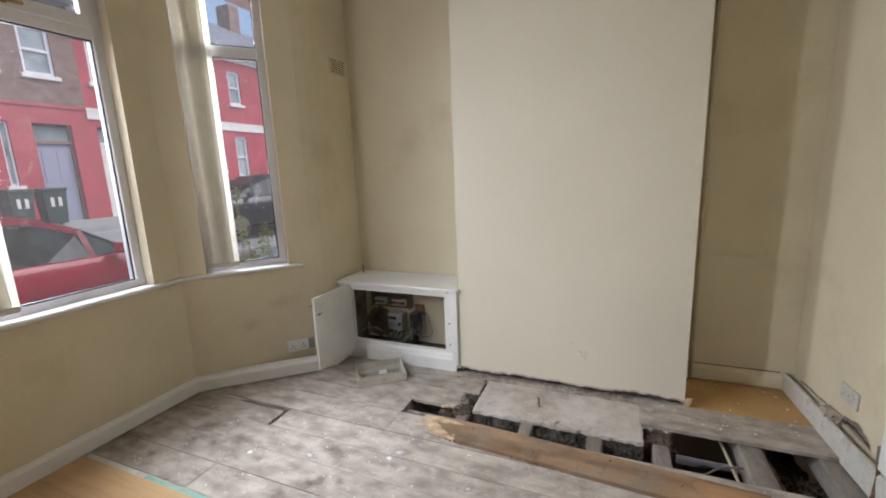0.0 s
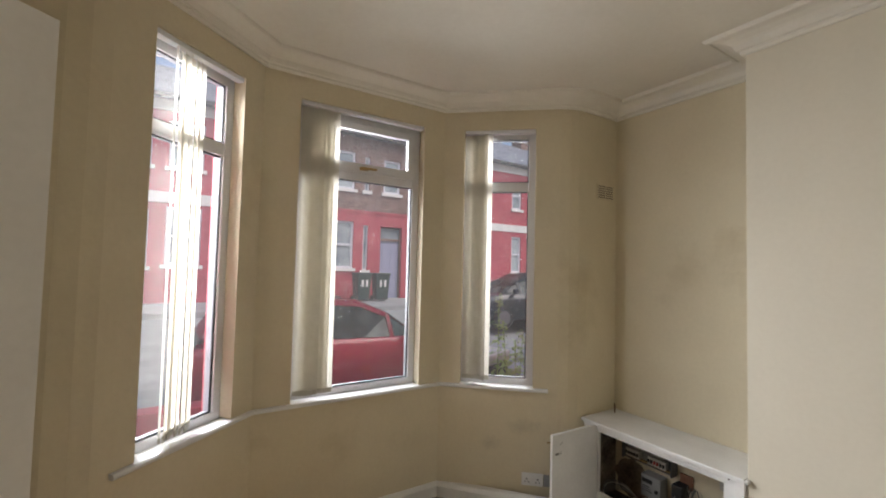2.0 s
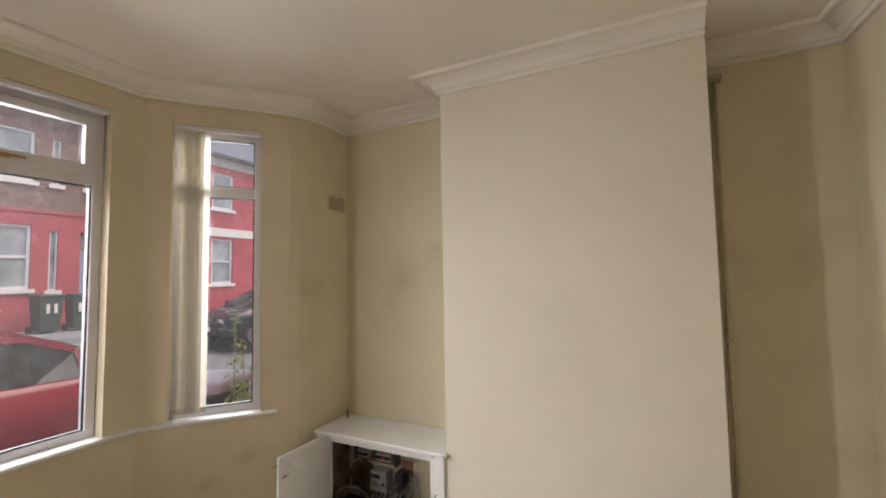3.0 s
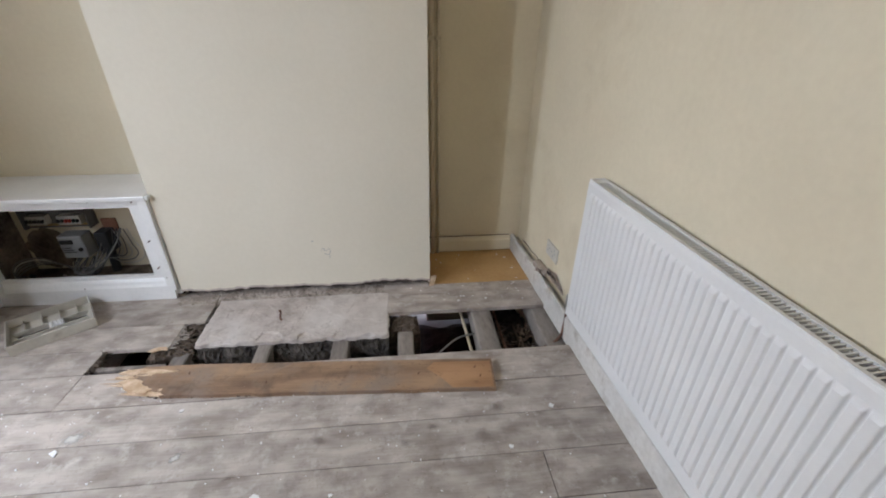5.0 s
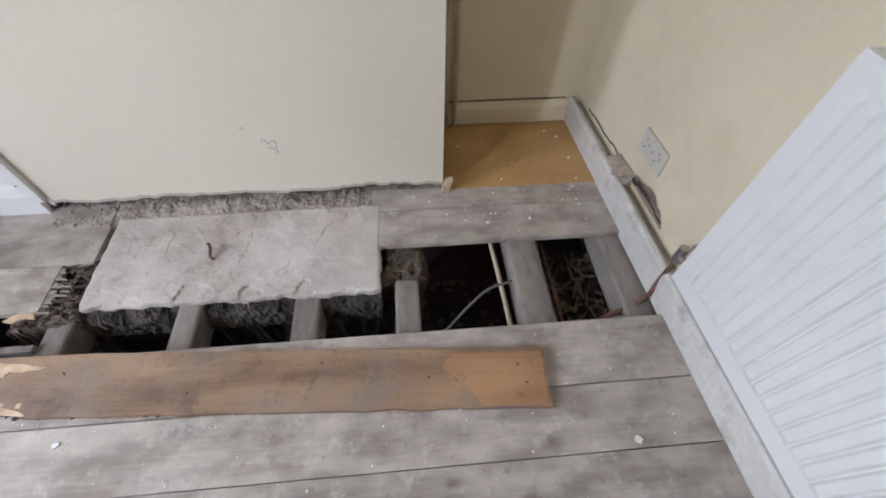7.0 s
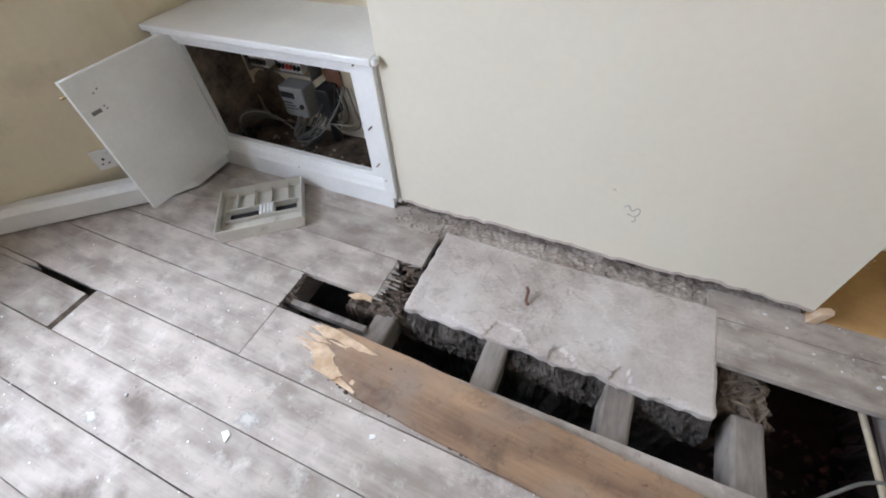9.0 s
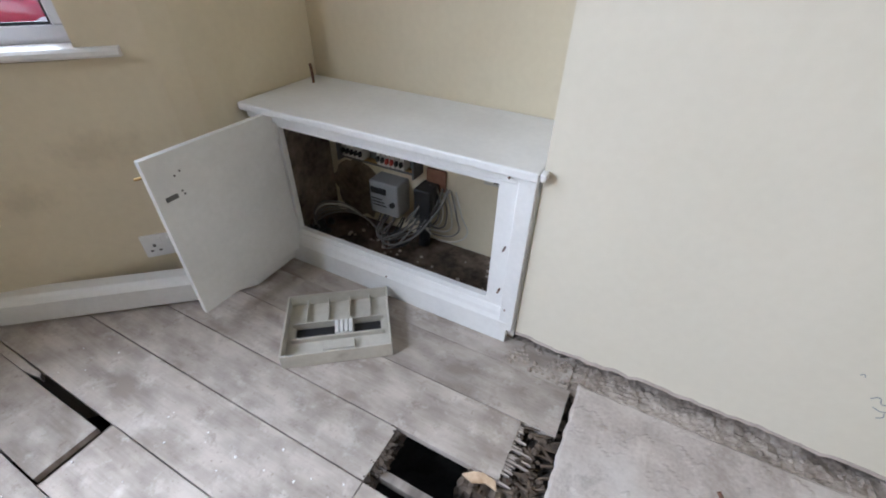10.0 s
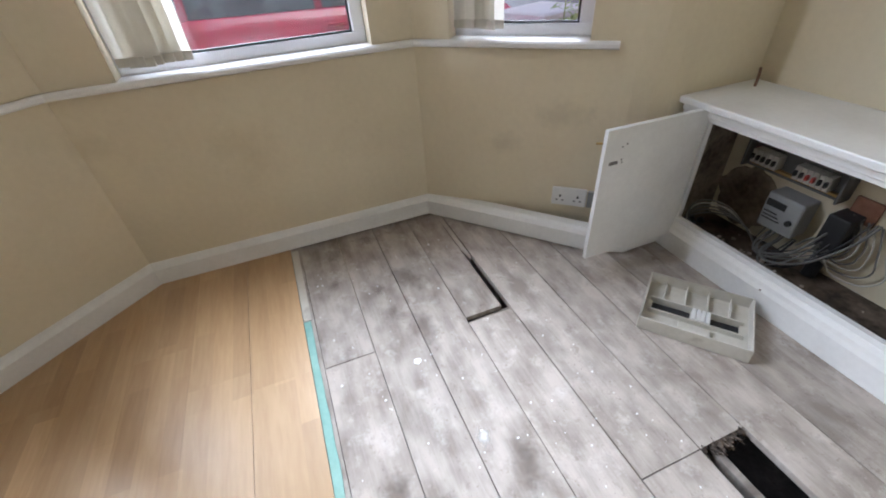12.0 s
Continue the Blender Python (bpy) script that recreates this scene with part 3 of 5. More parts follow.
prism(bm, [(-2.6, 1.7365), (-2.27, 1.7375), (-2.20, 1.748), (-2.22, 1.758), (-2.6, 1.7585)], -0.024, -0.003)
part("floorboard", bm, BOARD, floor)

# hardboard in the alcove
bm = nb()
box(bm, BX1 + 0.003, XE - 0.075, 2.545, YN - 0.021, -0.012, 0.006)
tagged(link("hardboard_sheet", bm, PLY, bevel=0.002), "brown hardboard sheet covering the alcove floor", "hardboard")


def rough_box(bm, x0, x1, y0, y1, z0, z1, step=0.02, amp=0.008, seed=0, freq=14.0, side=2.0):
    """A block with an uneven top and ragged edges."""
    nx, ny = max(2, int((x1 - x0) / step)), max(2, int((y1 - y0) / step))
    top = []
    for i in range(nx + 1):
        col = []
        for j in range(ny + 1):
            x, y = x0 + (x1 - x0) * i / nx, y0 + (y1 - y0) * j / ny
            v = noise.noise_vector((x * freq + seed, y * freq, seed * 1.7))
            edge = i in (0, nx) or j in (0, ny)
            k = amp * (1.6 if edge else 0.4)
            col.append(bm.verts.new((x + v.x * k, y + v.y * k, z1 + v.z * amp + amp * 0.6 * noise.noise((x * freq * 3, y * freq * 3, seed)) - (amp if edge else 0))))
        top.append(col)
    for i in range(nx):
        for j in range(ny):
            bm.faces.new((top[i][j], top[i + 1][j], top[i + 1][j + 1], top[i][j + 1]))
    ring = [top[i][0] for i in range(nx + 1)] + [top[nx][j] for j in range(1, ny + 1)] + [top[i][ny] for i in range(nx - 1, -1, -1)] + [top[0][j] for j in range(ny - 1, 0, -1)]
    prev = ring
    for lv in (0.35, 0.7, 1.0):
        cur = []
        for v in ring:
            q = noise.noise_vector((v.co.x * freq * 1.5, v.co.y * freq * 1.5, lv * 7 + seed))
            cur.append(bm.verts.new((v.co.x + q.x * amp * side, v.co.y + q.y * amp * side, v.co.z + (z0 - z1) * lv)))
        for i in range(len(ring)):
            j = (i + 1) % len(ring)
            bm.faces.new((prev[j], prev[i], cur[i], cur[j]))
        prev = cur
    bm.faces.new(prev[::-1])


def lumps(bm, count, x0, x1, y0, y1, z, r0, r1, seed):
    rnd = random.Random(seed)
    for _ in range(count):
        r = rnd.uniform(r0, r1)
        c = Vector((rnd.uniform(x0, x1), rnd.uniform(y0, y1), z + r * 0.3))
        vs = bmesh.ops.create_icosphere(bm, subdivisions=1, radius=r)["verts"]
        for v in vs:
            v.co = Vector((v.co.x * rnd.uniform(0.8, 1.3), v.co.y * rnd.uniform(0.7, 1.2), v.co.z * rnd.uniform(0.5, 0.9))) + c


rnd0 = random.Random(52)
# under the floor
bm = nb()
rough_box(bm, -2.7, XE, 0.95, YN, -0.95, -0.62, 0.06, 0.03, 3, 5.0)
tagged(link("ground_underfloor", bm, EARTH), "dusty earth under the floor, coloured near black for the void's shade", "ground", kind="structure")
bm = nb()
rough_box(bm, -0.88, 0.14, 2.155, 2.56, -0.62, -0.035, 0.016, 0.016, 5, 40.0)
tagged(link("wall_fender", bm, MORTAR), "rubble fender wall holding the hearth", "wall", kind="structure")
for x0, x1, y1 in ((-1.9, -1.82, 2.5), (-1.52, -1.44, 2.5), (-1.235, -1.195, 2.5), (-0.875, -0.80, 2.17), (-0.495, -0.42, 2.16), (-0.13, -0.045, 2.16), (0.195, 0.275, 2.165), (0.60, 0.708, 2.6), (0.935, 1.035, 2.6)):
    bm = nb()
    box(bm, x0, x1, 1.0, y1, -0.14, -0.026)
    tagged(link("joist", bm, JOIST, bevel=0.010), "dusty old pine floor joist", "joist", "floor joists")
bm = nb()
box(bm, -1.19, -0.87, 1.988, 2.010, -0.045, -0.010)
tagged(link("batten", bm, JOIST, bevel=0.002), "thin dusty batten across the open floor", "batten")

# hearth slab and the rubble behind it
bm = nb()
SX0, SX1, SY0, SY1 = -0.79, 0.148, 2.118, 2.485
nx, ny = 118, 50
top, low = [], []
for i in range(nx + 1):
    col = []
    for j in range(ny + 1):
        x, y = SX0 + (SX1 - SX0) * i / nx, SY0 + (SY1 - SY0) * j / ny
        edge = min(j, i, nx - i, ny - j)
        v = noise.noise_vector((x * 26, y * 26, 4.0))
        k = 0.0065 if edge == 0 else 0.0015
        h = noise.noise((x * 5.5, y * 5.5, 1.3)) + 0.3 * noise.noise((x * 17, y * 17, 6.1)) + 0.08 * noise.noise((x * 50, y * 50, 9.0))
        lay = 0.0019 * math.floor(h * 2.2)
        if j < 9 and noise.noise((x * 12, 7.7, y * 6)) > 0.12 + 0.05 * j:
            lay -= 0.007
        col.append(bm.verts.new((x + v.x * k, y + v.y * k * 1.4, 0.002 + lay + 0.0006 * v.z - (0.004 if edge == 0 else 0))))
    top.append(col)
for i in range(nx):
    for j in range(ny):
        bm.faces.new((top[i][j], top[i + 1][j], top[i + 1][j + 1], top[i][j + 1]))
ring = [top[i][0] for i in range(nx + 1)] + [top[nx][j] for j in range(1, ny + 1)] + [top[i][ny] for i in range(nx - 1, -1, -1)] + [top[0][j] for j in range(ny - 1, 0, -1)]
for v in ring:
    q = noise.noise_vector((v.co.x * 45, v.co.y * 45, 2.0))
    low.append(bm.verts.new((v.co.x + q.x * 0.006, v.co.y + q.y * 0.006, -0.026 + q.z * 0.006)))
for i in range(len(ring)):
    j = (i + 1) % len(ring)
    bm.faces.new((ring[j], ring[i], low[i], low[j]))
bm.faces.new(low[::-1])
tagged(link("hearth_slab", bm, SLAB), "pale cracked concrete hearth slab, edges broken", "hearth")
bm = nb()
rough_box(bm, -1.03, 0.385, 2.455, 2.60, -0.06, -0.006, 0.007, 0.009, 12, 26.0)
lumps(bm, 70, -1.02, 0.37, 2.50, 2.57, -0.006, 0.002, 0.008, 5)
lumps(bm, 60, -1.02, -0.8, 2.46, 2.57, -0.004, 0.003, 0.010, 6)
tagged(link("rubble_strip", bm, RUBBLE), "broken mortar and plaster along the chimney breast foot", "rubble", kind="stuff")
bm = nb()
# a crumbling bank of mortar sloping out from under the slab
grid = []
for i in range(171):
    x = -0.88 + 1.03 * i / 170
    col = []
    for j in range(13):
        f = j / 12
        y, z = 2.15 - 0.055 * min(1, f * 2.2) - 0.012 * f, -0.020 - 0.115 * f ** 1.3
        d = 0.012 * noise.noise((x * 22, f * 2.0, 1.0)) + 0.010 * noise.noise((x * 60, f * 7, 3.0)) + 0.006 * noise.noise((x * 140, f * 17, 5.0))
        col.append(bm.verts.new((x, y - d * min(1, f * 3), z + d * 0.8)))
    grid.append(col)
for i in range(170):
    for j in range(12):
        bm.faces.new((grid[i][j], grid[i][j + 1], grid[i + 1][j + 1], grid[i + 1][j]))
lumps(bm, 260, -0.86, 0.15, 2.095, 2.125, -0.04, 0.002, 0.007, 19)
tagged(link("fender_rubble", bm, MORTAR), "dark crumbling mortar under the hearth edge, its colour deepened for shade", "rubble", kind="stuff")
bm = nb()
rough_box(bm, 0.16, 0.29, 2.165, 2.31, -0.3, -0.035, 0.007, 0.016, 21, 42.0, 1.6)
for _ in range(18):
    m = pose(rnd0.uniform(0.19, 0.275), rnd0.uniform(2.16, 2.29), rnd0.uniform(-0.05, -0.012), rnd0.uniform(-35, 35), rnd0.uniform(-30, 30), rnd0.uniform(0, 180))
    box(bm, -0.03, 0.02, -0.0022, 0.0022, -0.002, 0.002, m)
tagged(link("broken_masonry", bm, ROT), "crumbling lump of rotten timber and mortar at the hearth corner", "masonry", kind="stuff")
bm = nb()
rough_box(bm, -0.985, -0.84, 2.065, 2.16, -0.2, -0.02, 0.006, 0.014, 31, 44.0, 1.4)
for _ in range(50):
    m = pose(rnd0.uniform(-0.93, -0.80), rnd0.uniform(2.08, 2.22), rnd0.uniform(-0.03, -0.004), rnd0.uniform(-30, 30), rnd0.uniform(-30, 30), rnd0.uniform(-30, 30))
    box(bm, -0.02, 0.02, -0.003, 0.003, -0.002, 0.003, m)
lumps(bm, 40, -0.90, -0.8, 2.1, 2.28, -0.012, 0.004, 0.012, 8)
tagged(link("rotten_timber", bm, ROT), "rotten crumbled board ends beside the hearth", "timber", kind="stuff")
rnd = random.Random(21)
# rotted slivers where the boards end
bm = nb()
for i in range(46):
    k = rnd.uniform(0.008, 0.035)
    m = pose(-0.845 + rnd.uniform(-0.05, 0.04), 2.11 + 0.19 * rnd.random(), rnd.uniform(-0.024, -0.006), rnd.uniform(-20, 20), rnd.uniform(-18, 18), rnd.gauss(0, 22))
    box(bm, -k, k, -0.0035, 0.003, -0.0025, 0.0025, m)
tagged(link("wood_slivers", bm, ROT), "dark rotted wood slivers at the board ends", "wood", kind="stuff")

# crumbled rot round the far end of the opening
bm = nb()
lumps(bm, 60, -1.205, -1.18, 1.955, 2.115, -0.008, 0.003, 0.010, 91)
for _ in range(34):
    m = pose(rnd.uniform(-1.20, -1.175), rnd.uniform(1.96, 2.11), rnd.uniform(-0.025, -0.002), rnd.uniform(-25, 25), rnd.uniform(-35, 10), rnd.uniform(-25, 25))
    box(bm, -0.016, 0.022, -0.003, 0.003, -0.002, 0.002, m)
tagged(link("rotten_edge", bm, ROT), "dark crumbled rot on the broken board edge", "wood", kind="stuff")
# torn ends of the boards over the rot
bm = nb()
for i in range(20):
    y = 2.113 + i * 0.0086 + rnd.uniform(-0.003, 0.003)
    ln = rnd.uniform(0.004, 0.03) if rnd.random() < 0.65 else rnd.uniform(0.03, 0.075)
    prism(bm, [(-0.91, y - 0.004), (-0.905 + ln, y - 0.001), (-0.905 + ln * 0.9, y + 0.001), (-0.91, y + 0.0045)], -0.010, -0.0008)
tagged(link("torn_board_ends", bm, BOARD), "grey splintered ends of the rotted boards", "wood", kind="stuff")
bm = nb()
prism(bm, [(-0.985, 2.085), (-0.955, 2.078), (-0.925, 2.092), (-0.895, 2.088), (-0.905, 2.108), (-0.94, 2.112), (-0.962, 2.104)], 0.001, 0.007)
tagged(link("wood_chip", bm, SPLINTER), "pale torn wood chip beside the hole", "wood chip")

# debris in the void
bm = nb()
lumps(bm, 160, 0.3, 0.98, 1.95, 2.5, -0.6, 0.004, 0.018, 14)
for _ in range(130):
    a = rnd.uniform(0, 180)
    m = pose(rnd.uniform(0.66, 0.95), rnd.uniform(1.98, 2.3), rnd.uniform(-0.19, -0.14), rnd.uniform(-25, 25), rnd.uniform(-25, 25), a)
    k = rnd.uniform(0.015, 0.05)
    box(bm, -k, k, -0.004, 0.004, -0.003, 0.003, m)
tagged(link("debris", bm, ROT), "dark rubble and splinters under the floor", "debris", kind="stuff")
# Added fill that covers the lit joist side and keeps this gap dark.
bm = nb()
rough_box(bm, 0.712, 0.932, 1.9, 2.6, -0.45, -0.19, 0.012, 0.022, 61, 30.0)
tagged(link("earth_bank", bm, EARTH), "added near-black bank that darkens the gap between the joists", "rubble", kind="stuff")
tagged(tube("water_pipe", [(0.575, 1.75, -0.1), (0.568, 2.1, -0.1), (0.545, 2.6, -0.11)], 0.0085, PIPE), "old painted pipe running under the floor", "pipe")
tagged(tube("water_pipe", [(0.755, 1.75, -0.13), (0.755, 2.1, -0.12), (0.757, 2.6, -0.13)], 0.007, RUST), "rusty pipe running under the floor", "pipe")
tagged(tube("loose_cable", [(0.30, 1.97, -0.12), (0.36, 2.0, -0.085), (0.43, 2.06, -0.065), (0.51, 2.12, -0.055), (0.597, 2.15, -0.06)], 0.0045, CABLE), "grey cable sagging in the floor opening", "cable")

# prised-up board lying face down beside the hole
rnd = random.Random(6)
left = []
for i in range(15):
    f = i / 14
    left.append((-0.98 + 0.12 * abs(f - 0.55) + rnd.uniform(-0.035, 0.035) + 0.14 * (1 - f) ** 2, 0.158 * (f - 0.5)))
bm = nb()
ragged = [(-0.62 + 0.07 * i, -0.083 + 0.006 * noise.noise((i * 0.9, 2, 0))) for i in range(20)]
outline = [(0.785, 0.084), (-0.5, 0.088)] + [(x + 0.16, y) for x, y in left[::-1]] + ragged + [(0.785, -0.085)]
prism(bm, outline, 0, 0.022)
loose = thing("loose_floorboard", "lifted orange-brown pine floorboard with a snapped splintered end", "floorboard", at=pose(-0.165, 1.834, 0.002, 2.0, 0, -3.4))
part("board", bm, ORANGE, loose)
bm = nb()
prism(bm, [(0.52, 0.068), (0.49, 0.03), (0.55, -0.02), (0.60, -0.078), (0.776, -0.078), (0.776, 0.07)], 0.021, 0.0226)
part("bare_patch", bm, BAREPINE, loose, "brighter orange bare pine end")
for i in range(16):
    bm = nb()
    y = -0.07 + i * 0.009
    ln = rnd.uniform(0.04, 0.15)
    x = -0.79 + 0.1 * abs(i / 15 - 0.5) + (0.07 if i < 5 else 0)
    z = rnd.uniform(0.006, 0.018)
    w = rnd.uniform(0.004, 0.010)
    a = [bm.verts.new(p) for p in ((x + 0.06, y - w, z - 0.006), (x + 0.06, y + w, z - 0.006), (x + 0.06, y + w, z + 0.007), (x + 0.06, y - w, z + 0.007))]
    tip = bm.verts.new((x - ln, y + rnd.uniform(-0.012, 0.012), z + rnd.uniform(-0.004, 0.004)))
    bm.faces.new(a)
    for k in range(4):
        bm.faces.new((a[k], tip, a[(k + 1) % 4]))
    bmesh.ops.recalc_face_normals(bm, faces=bm.faces[:])
    part("splinter", bm, SPLINTER, loose)
for q in (((-0.85, 0.045), (-0.83, 0.062), (-0.76, 0.066), (-0.60, 0.05), (-0.66, 0.038), (-0.75, 0.04), (-0.79, 0.03)), ((-0.82, -0.005), (-0.79, 0.012), (-0.74, 0.0), (-0.71, -0.03), (-0.66, -0.05), (-0.69, -0.07), (-0.75, -0.062), (-0.78, -0.04)), ((-0.86, 0.02), (-0.82, 0.026), (-0.76, 0.02), (-0.8, 0.008))):
    bm = nb()
    edge = []
    for k, (x0, y0) in enumerate(q):
        x1, y1 = q[(k + 1) % len(q)]
        for s in range(4):
            edge.append((x0 + (x1 - x0) * s / 4 + rnd.uniform(-0.009, 0.009), y0 + (y1 - y0) * s / 4 + rnd.uniform(-0.002, 0.002)))
    prism(bm, edge[::-1], 0.012, 0.0245)
    part("torn_grain", bm, SPLINTER, loose, "pale freshly torn wood")
bm = nb()
lumps(bm, 60, -0.72, -0.25, -0.081, -0.07, 0.003, 0.002, 0.008, 71)
part("bark", bm, ROT, loose, "dark rotted edge")["kind"] = "stuff"
for x, y in ((-0.55, 0.03), (-0.2, -0.03), (0.15, 0.045), (0.45, 0.0), (0.7, 0.03), (0.72, -0.02)):
    bm = nb()
    cyl(bm, (x, y, 0.02), (x + 0.006, y, 0.034), 0.002, 6)
    part("nail", bm, RUST, loose, "rusty bent nail")

# bolt standing in the hearth, chips and paint flakes
tagged(tube("bent_bolt", [(-0.41, 2.275, 0.0), (-0.418, 2.28, 0.012), (-0.42, 2.295, 0.02), (-0.423, 2.315, 0.028), (-0.43, 2.32, 0.034)], 0.005, RUST), "rusty bent bolt sticking out of the hearth", "bolt")
bm = nb()
rnd = random.Random(77)
for _ in range(300):
    x, y = rnd.uniform(-2.4, 0.95), rnd.uniform(1.08, 2.1)
    if 1.93 < y or x < west_x(y) + 0.05 or (1.57 < y < 1.76 and -2.32 < x < -1.86):
        continue
    k = rnd.uniform(0.001, 0.0042) if rnd.random() < 0.95 else rnd.uniform(0.008, 0.016)
    pts = [(x + k * rnd.uniform(0.5, 1.3) * math.cos(a), y + k * rnd.uniform(0.5, 1.3) * math.sin(a)) for a in (0, 1, 2, 3, 4.2, 5.3)]
    prism(bm, pts, 0.0, 0.0034)
for _ in range(60):
    x, y = rnd.uniform(0.2, 0.95), rnd.uniform(2.31, 2.9)
    k, z = rnd.uniform(0.001, 0.006), 0.006 if y > 2.55 else 0.0
    if y > 2.55 and (x < BX1 + 0.04 or rnd.random() < 0.5):
        continue
    prism(bm, [(x + k * rnd.uniform(0.5, 1.6) * math.cos(a), y + k * rnd.uniform(0.5, 1.3) * math.sin(a)) for a in (0, 1, 2, 3, 4.2, 5.3)], z - 0.001, z + 0.0034)
tagged(link("paint_flakes", bm, GLOSS), "white paint flakes and plaster crumbs on the boards", "paint flakes", kind="stuff")

# ---- meter cupboard in the alcove ----
cup = thing("meter_cupboard", "white painted built-in meter cupboard, one door hanging open", "cupboard")
bm = nb()
FY = 2.55
box(bm, -2.018, -1.90, FY, FY + 0.02, 0.02, 0.595)
box(bm, -1.13, -1.022, FY, FY + 0.02, 0.02, 0.595)
box(bm, -1.90, -1.13, FY, FY + 0.02, 0.55, 0.595)
box(bm, -1.90, -1.13, FY, FY + 0.02, 0.02, 0.15)
part("face_frame", bm, GLOSS, cup)
bm = nb()
box(bm, -2.018, -1.022, 2.512, YL - 0.002, 0.596, 0.621)
box(bm, -1.0225, -1.006, 2.516, FY - 0.003, 0.599, 0.620)
part("top", bm, GLOSS, cup, bevel=0.005)
bm = nb()
sweep(bm, [(-1.045, FY - 0.001), (-2.017, FY - 0.001)], [(0, 0), (0.02, 0), (0.02, 0.085), (0.014, 0.10), (0.011, 0.115), (0.004, 0.128), (0, 0.13)])
part("plinth", bm, GLOSS, cup)
bm = nb()
box(bm, -1.075, -1.028, FY - 0.02, FY - 0.0005, 0.055, 0.595)
part("post", bm, GLOSS, cup, bevel=0.003)
bm = nb()
box(bm, -2.017, -1.04, FY - 0.012, FY - 0.0005, 0.566, 0.595)
part("moulding", bm, GLOSS, cup, bevel=0.004)
bm = nb()
box(bm, -2.015, -1.025, FY + 0.02, YL - 0.004, 0.0, 0.03)
part("bottom", bm, ROT, cup, "dusty dark cupboard floor")
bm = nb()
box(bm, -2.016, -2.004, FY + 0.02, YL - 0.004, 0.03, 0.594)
part("side", bm, MOTTLED, cup, "bare dark mottled plaster side")
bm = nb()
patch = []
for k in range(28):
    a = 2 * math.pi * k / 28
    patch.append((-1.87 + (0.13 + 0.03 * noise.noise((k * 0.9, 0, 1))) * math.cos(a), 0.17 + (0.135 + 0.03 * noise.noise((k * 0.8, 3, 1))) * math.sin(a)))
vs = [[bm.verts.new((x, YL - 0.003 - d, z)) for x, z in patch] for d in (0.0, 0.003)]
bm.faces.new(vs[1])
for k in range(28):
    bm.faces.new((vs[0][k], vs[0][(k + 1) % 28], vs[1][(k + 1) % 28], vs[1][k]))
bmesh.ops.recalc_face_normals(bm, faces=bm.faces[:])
part("back_plaster", bm, MOTTLED, cup, "dark mottled bare plaster patch")
bm = nb()
box(bm, -0.009, 0.009, -0.425, 0.0, 0.0, 0.53)
cdoor = part("door", bm, GLOSS, cup, "white panel door swung open", bevel=0.002)
cdoor.matrix_basis = pose(-1.915, 2.545, 0.07, 0, 0, -1.5)
bm = nb()
box(bm, 0.009, 0.012, -0.40, -0.366, 0.402, 0.414)
part("catch", bm, CABLE, cdoor, "rusted catch plate")
bm = nb()
cyl(bm, (-0.012, -0.40, 0.475), (-0.03, -0.435, 0.475), 0.004, 8)
part("knob", bm, BRASS, cdoor)
for y, z in ((-0.355, 0.462), (-0.35, 0.415), (-0.346, 0.404), (-0.338, 0.47)):
    bm = nb()
    cyl(bm, (0.0085, y, z), (0.0098, y, z), 0.003, 8)
    part("screw_hole", bm, BLACK, cdoor)
for z in (0.08, 0.44):
    bm = nb()
    cyl(bm, (0.004, 0.004, z), (0.004, 0.004, z + 0.05), 0.005, 8)
    part("hinge", bm, GLOSS, cdoor)
for x, z in ((-1.10, 0.585), (-1.3, 0.592), (-1.09, 0.36), (-1.09, 0.2), (-1.5, 0.09), (-1.06, 0.14)):
    bm = nb()
    cyl(bm, (x, FY - 0.022, z), (x, FY + 0.004, z), 0.003, 6)
    part("nail_head", bm, RUST, cup)

# consumer unit, meter and wires on the cupboard's back wall
YW = YL - 0.002
cu = thing("consumer_unit", "grey fuse board with its cover missing, switches bared", "fuse board")
bm = nb()
box(bm, -1.905, -1.55, YW - 0.03, YW, 0.325, 0.50)
box(bm, -1.905, -1.897, YW - 0.075, YW - 0.03, 0.325, 0.50)
box(bm, -1.558, -1.55, YW - 0.075, YW - 0.03, 0.325, 0.50)
box(bm, -1.897, -1.558, YW - 0.045, YW - 0.03, 0.325, 0.333)
part("case", bm, plain("dark_grey_case", (0.14, 0.14, 0.14), 0.5), cu, bevel=0.002)
for i in (0, 1, 2, 3, 4, 8, 9, 10, 11, 12, 13):
    x = -1.875 + i * 0.0205
    bm = nb()
    box(bm, x, x + 0.018, YW - 0.075, YW - 0.03, 0.352, 0.405)
    brk = part("breaker", bm, PLASTIC, cu, bevel=0.002)
    bm = nb()
    box(bm, x + 0.005, x + 0.013, YW - 0.09, YW - 0.075, 0.37, 0.388)
    part("switch", bm, REDP if i in (10, 11) else BLACK, brk)
bm = nb()
box(bm, -1.89, -1.57, YW - 0.045, YW - 0.03, 0.336, 0.346)
part("terminal_bar", bm, BRASS, cu, "brass terminal bar")
mt = thing("electricity_meter", "grey plastic electricity meter with a small display", "meter")
bm = nb()
box(bm, -1.75, -1.615, YW - 0.09, YW, 0.14, 0.285)
part("case", bm, GREYP, mt, bevel=0.008)
bm = nb()
box(bm, -1.74, -1.67, YW - 0.094, YW - 0.089, 0.235, 0.26)
part("display", bm, BLACK, mt, "dark display window")
bm = nb()
cyl(bm, (-1.64, YW - 0.10, 0.20), (-1.64, YW - 0.089, 0.20), 0.011, 12)
part("knob", bm, BLACK, mt)
bm = nb()
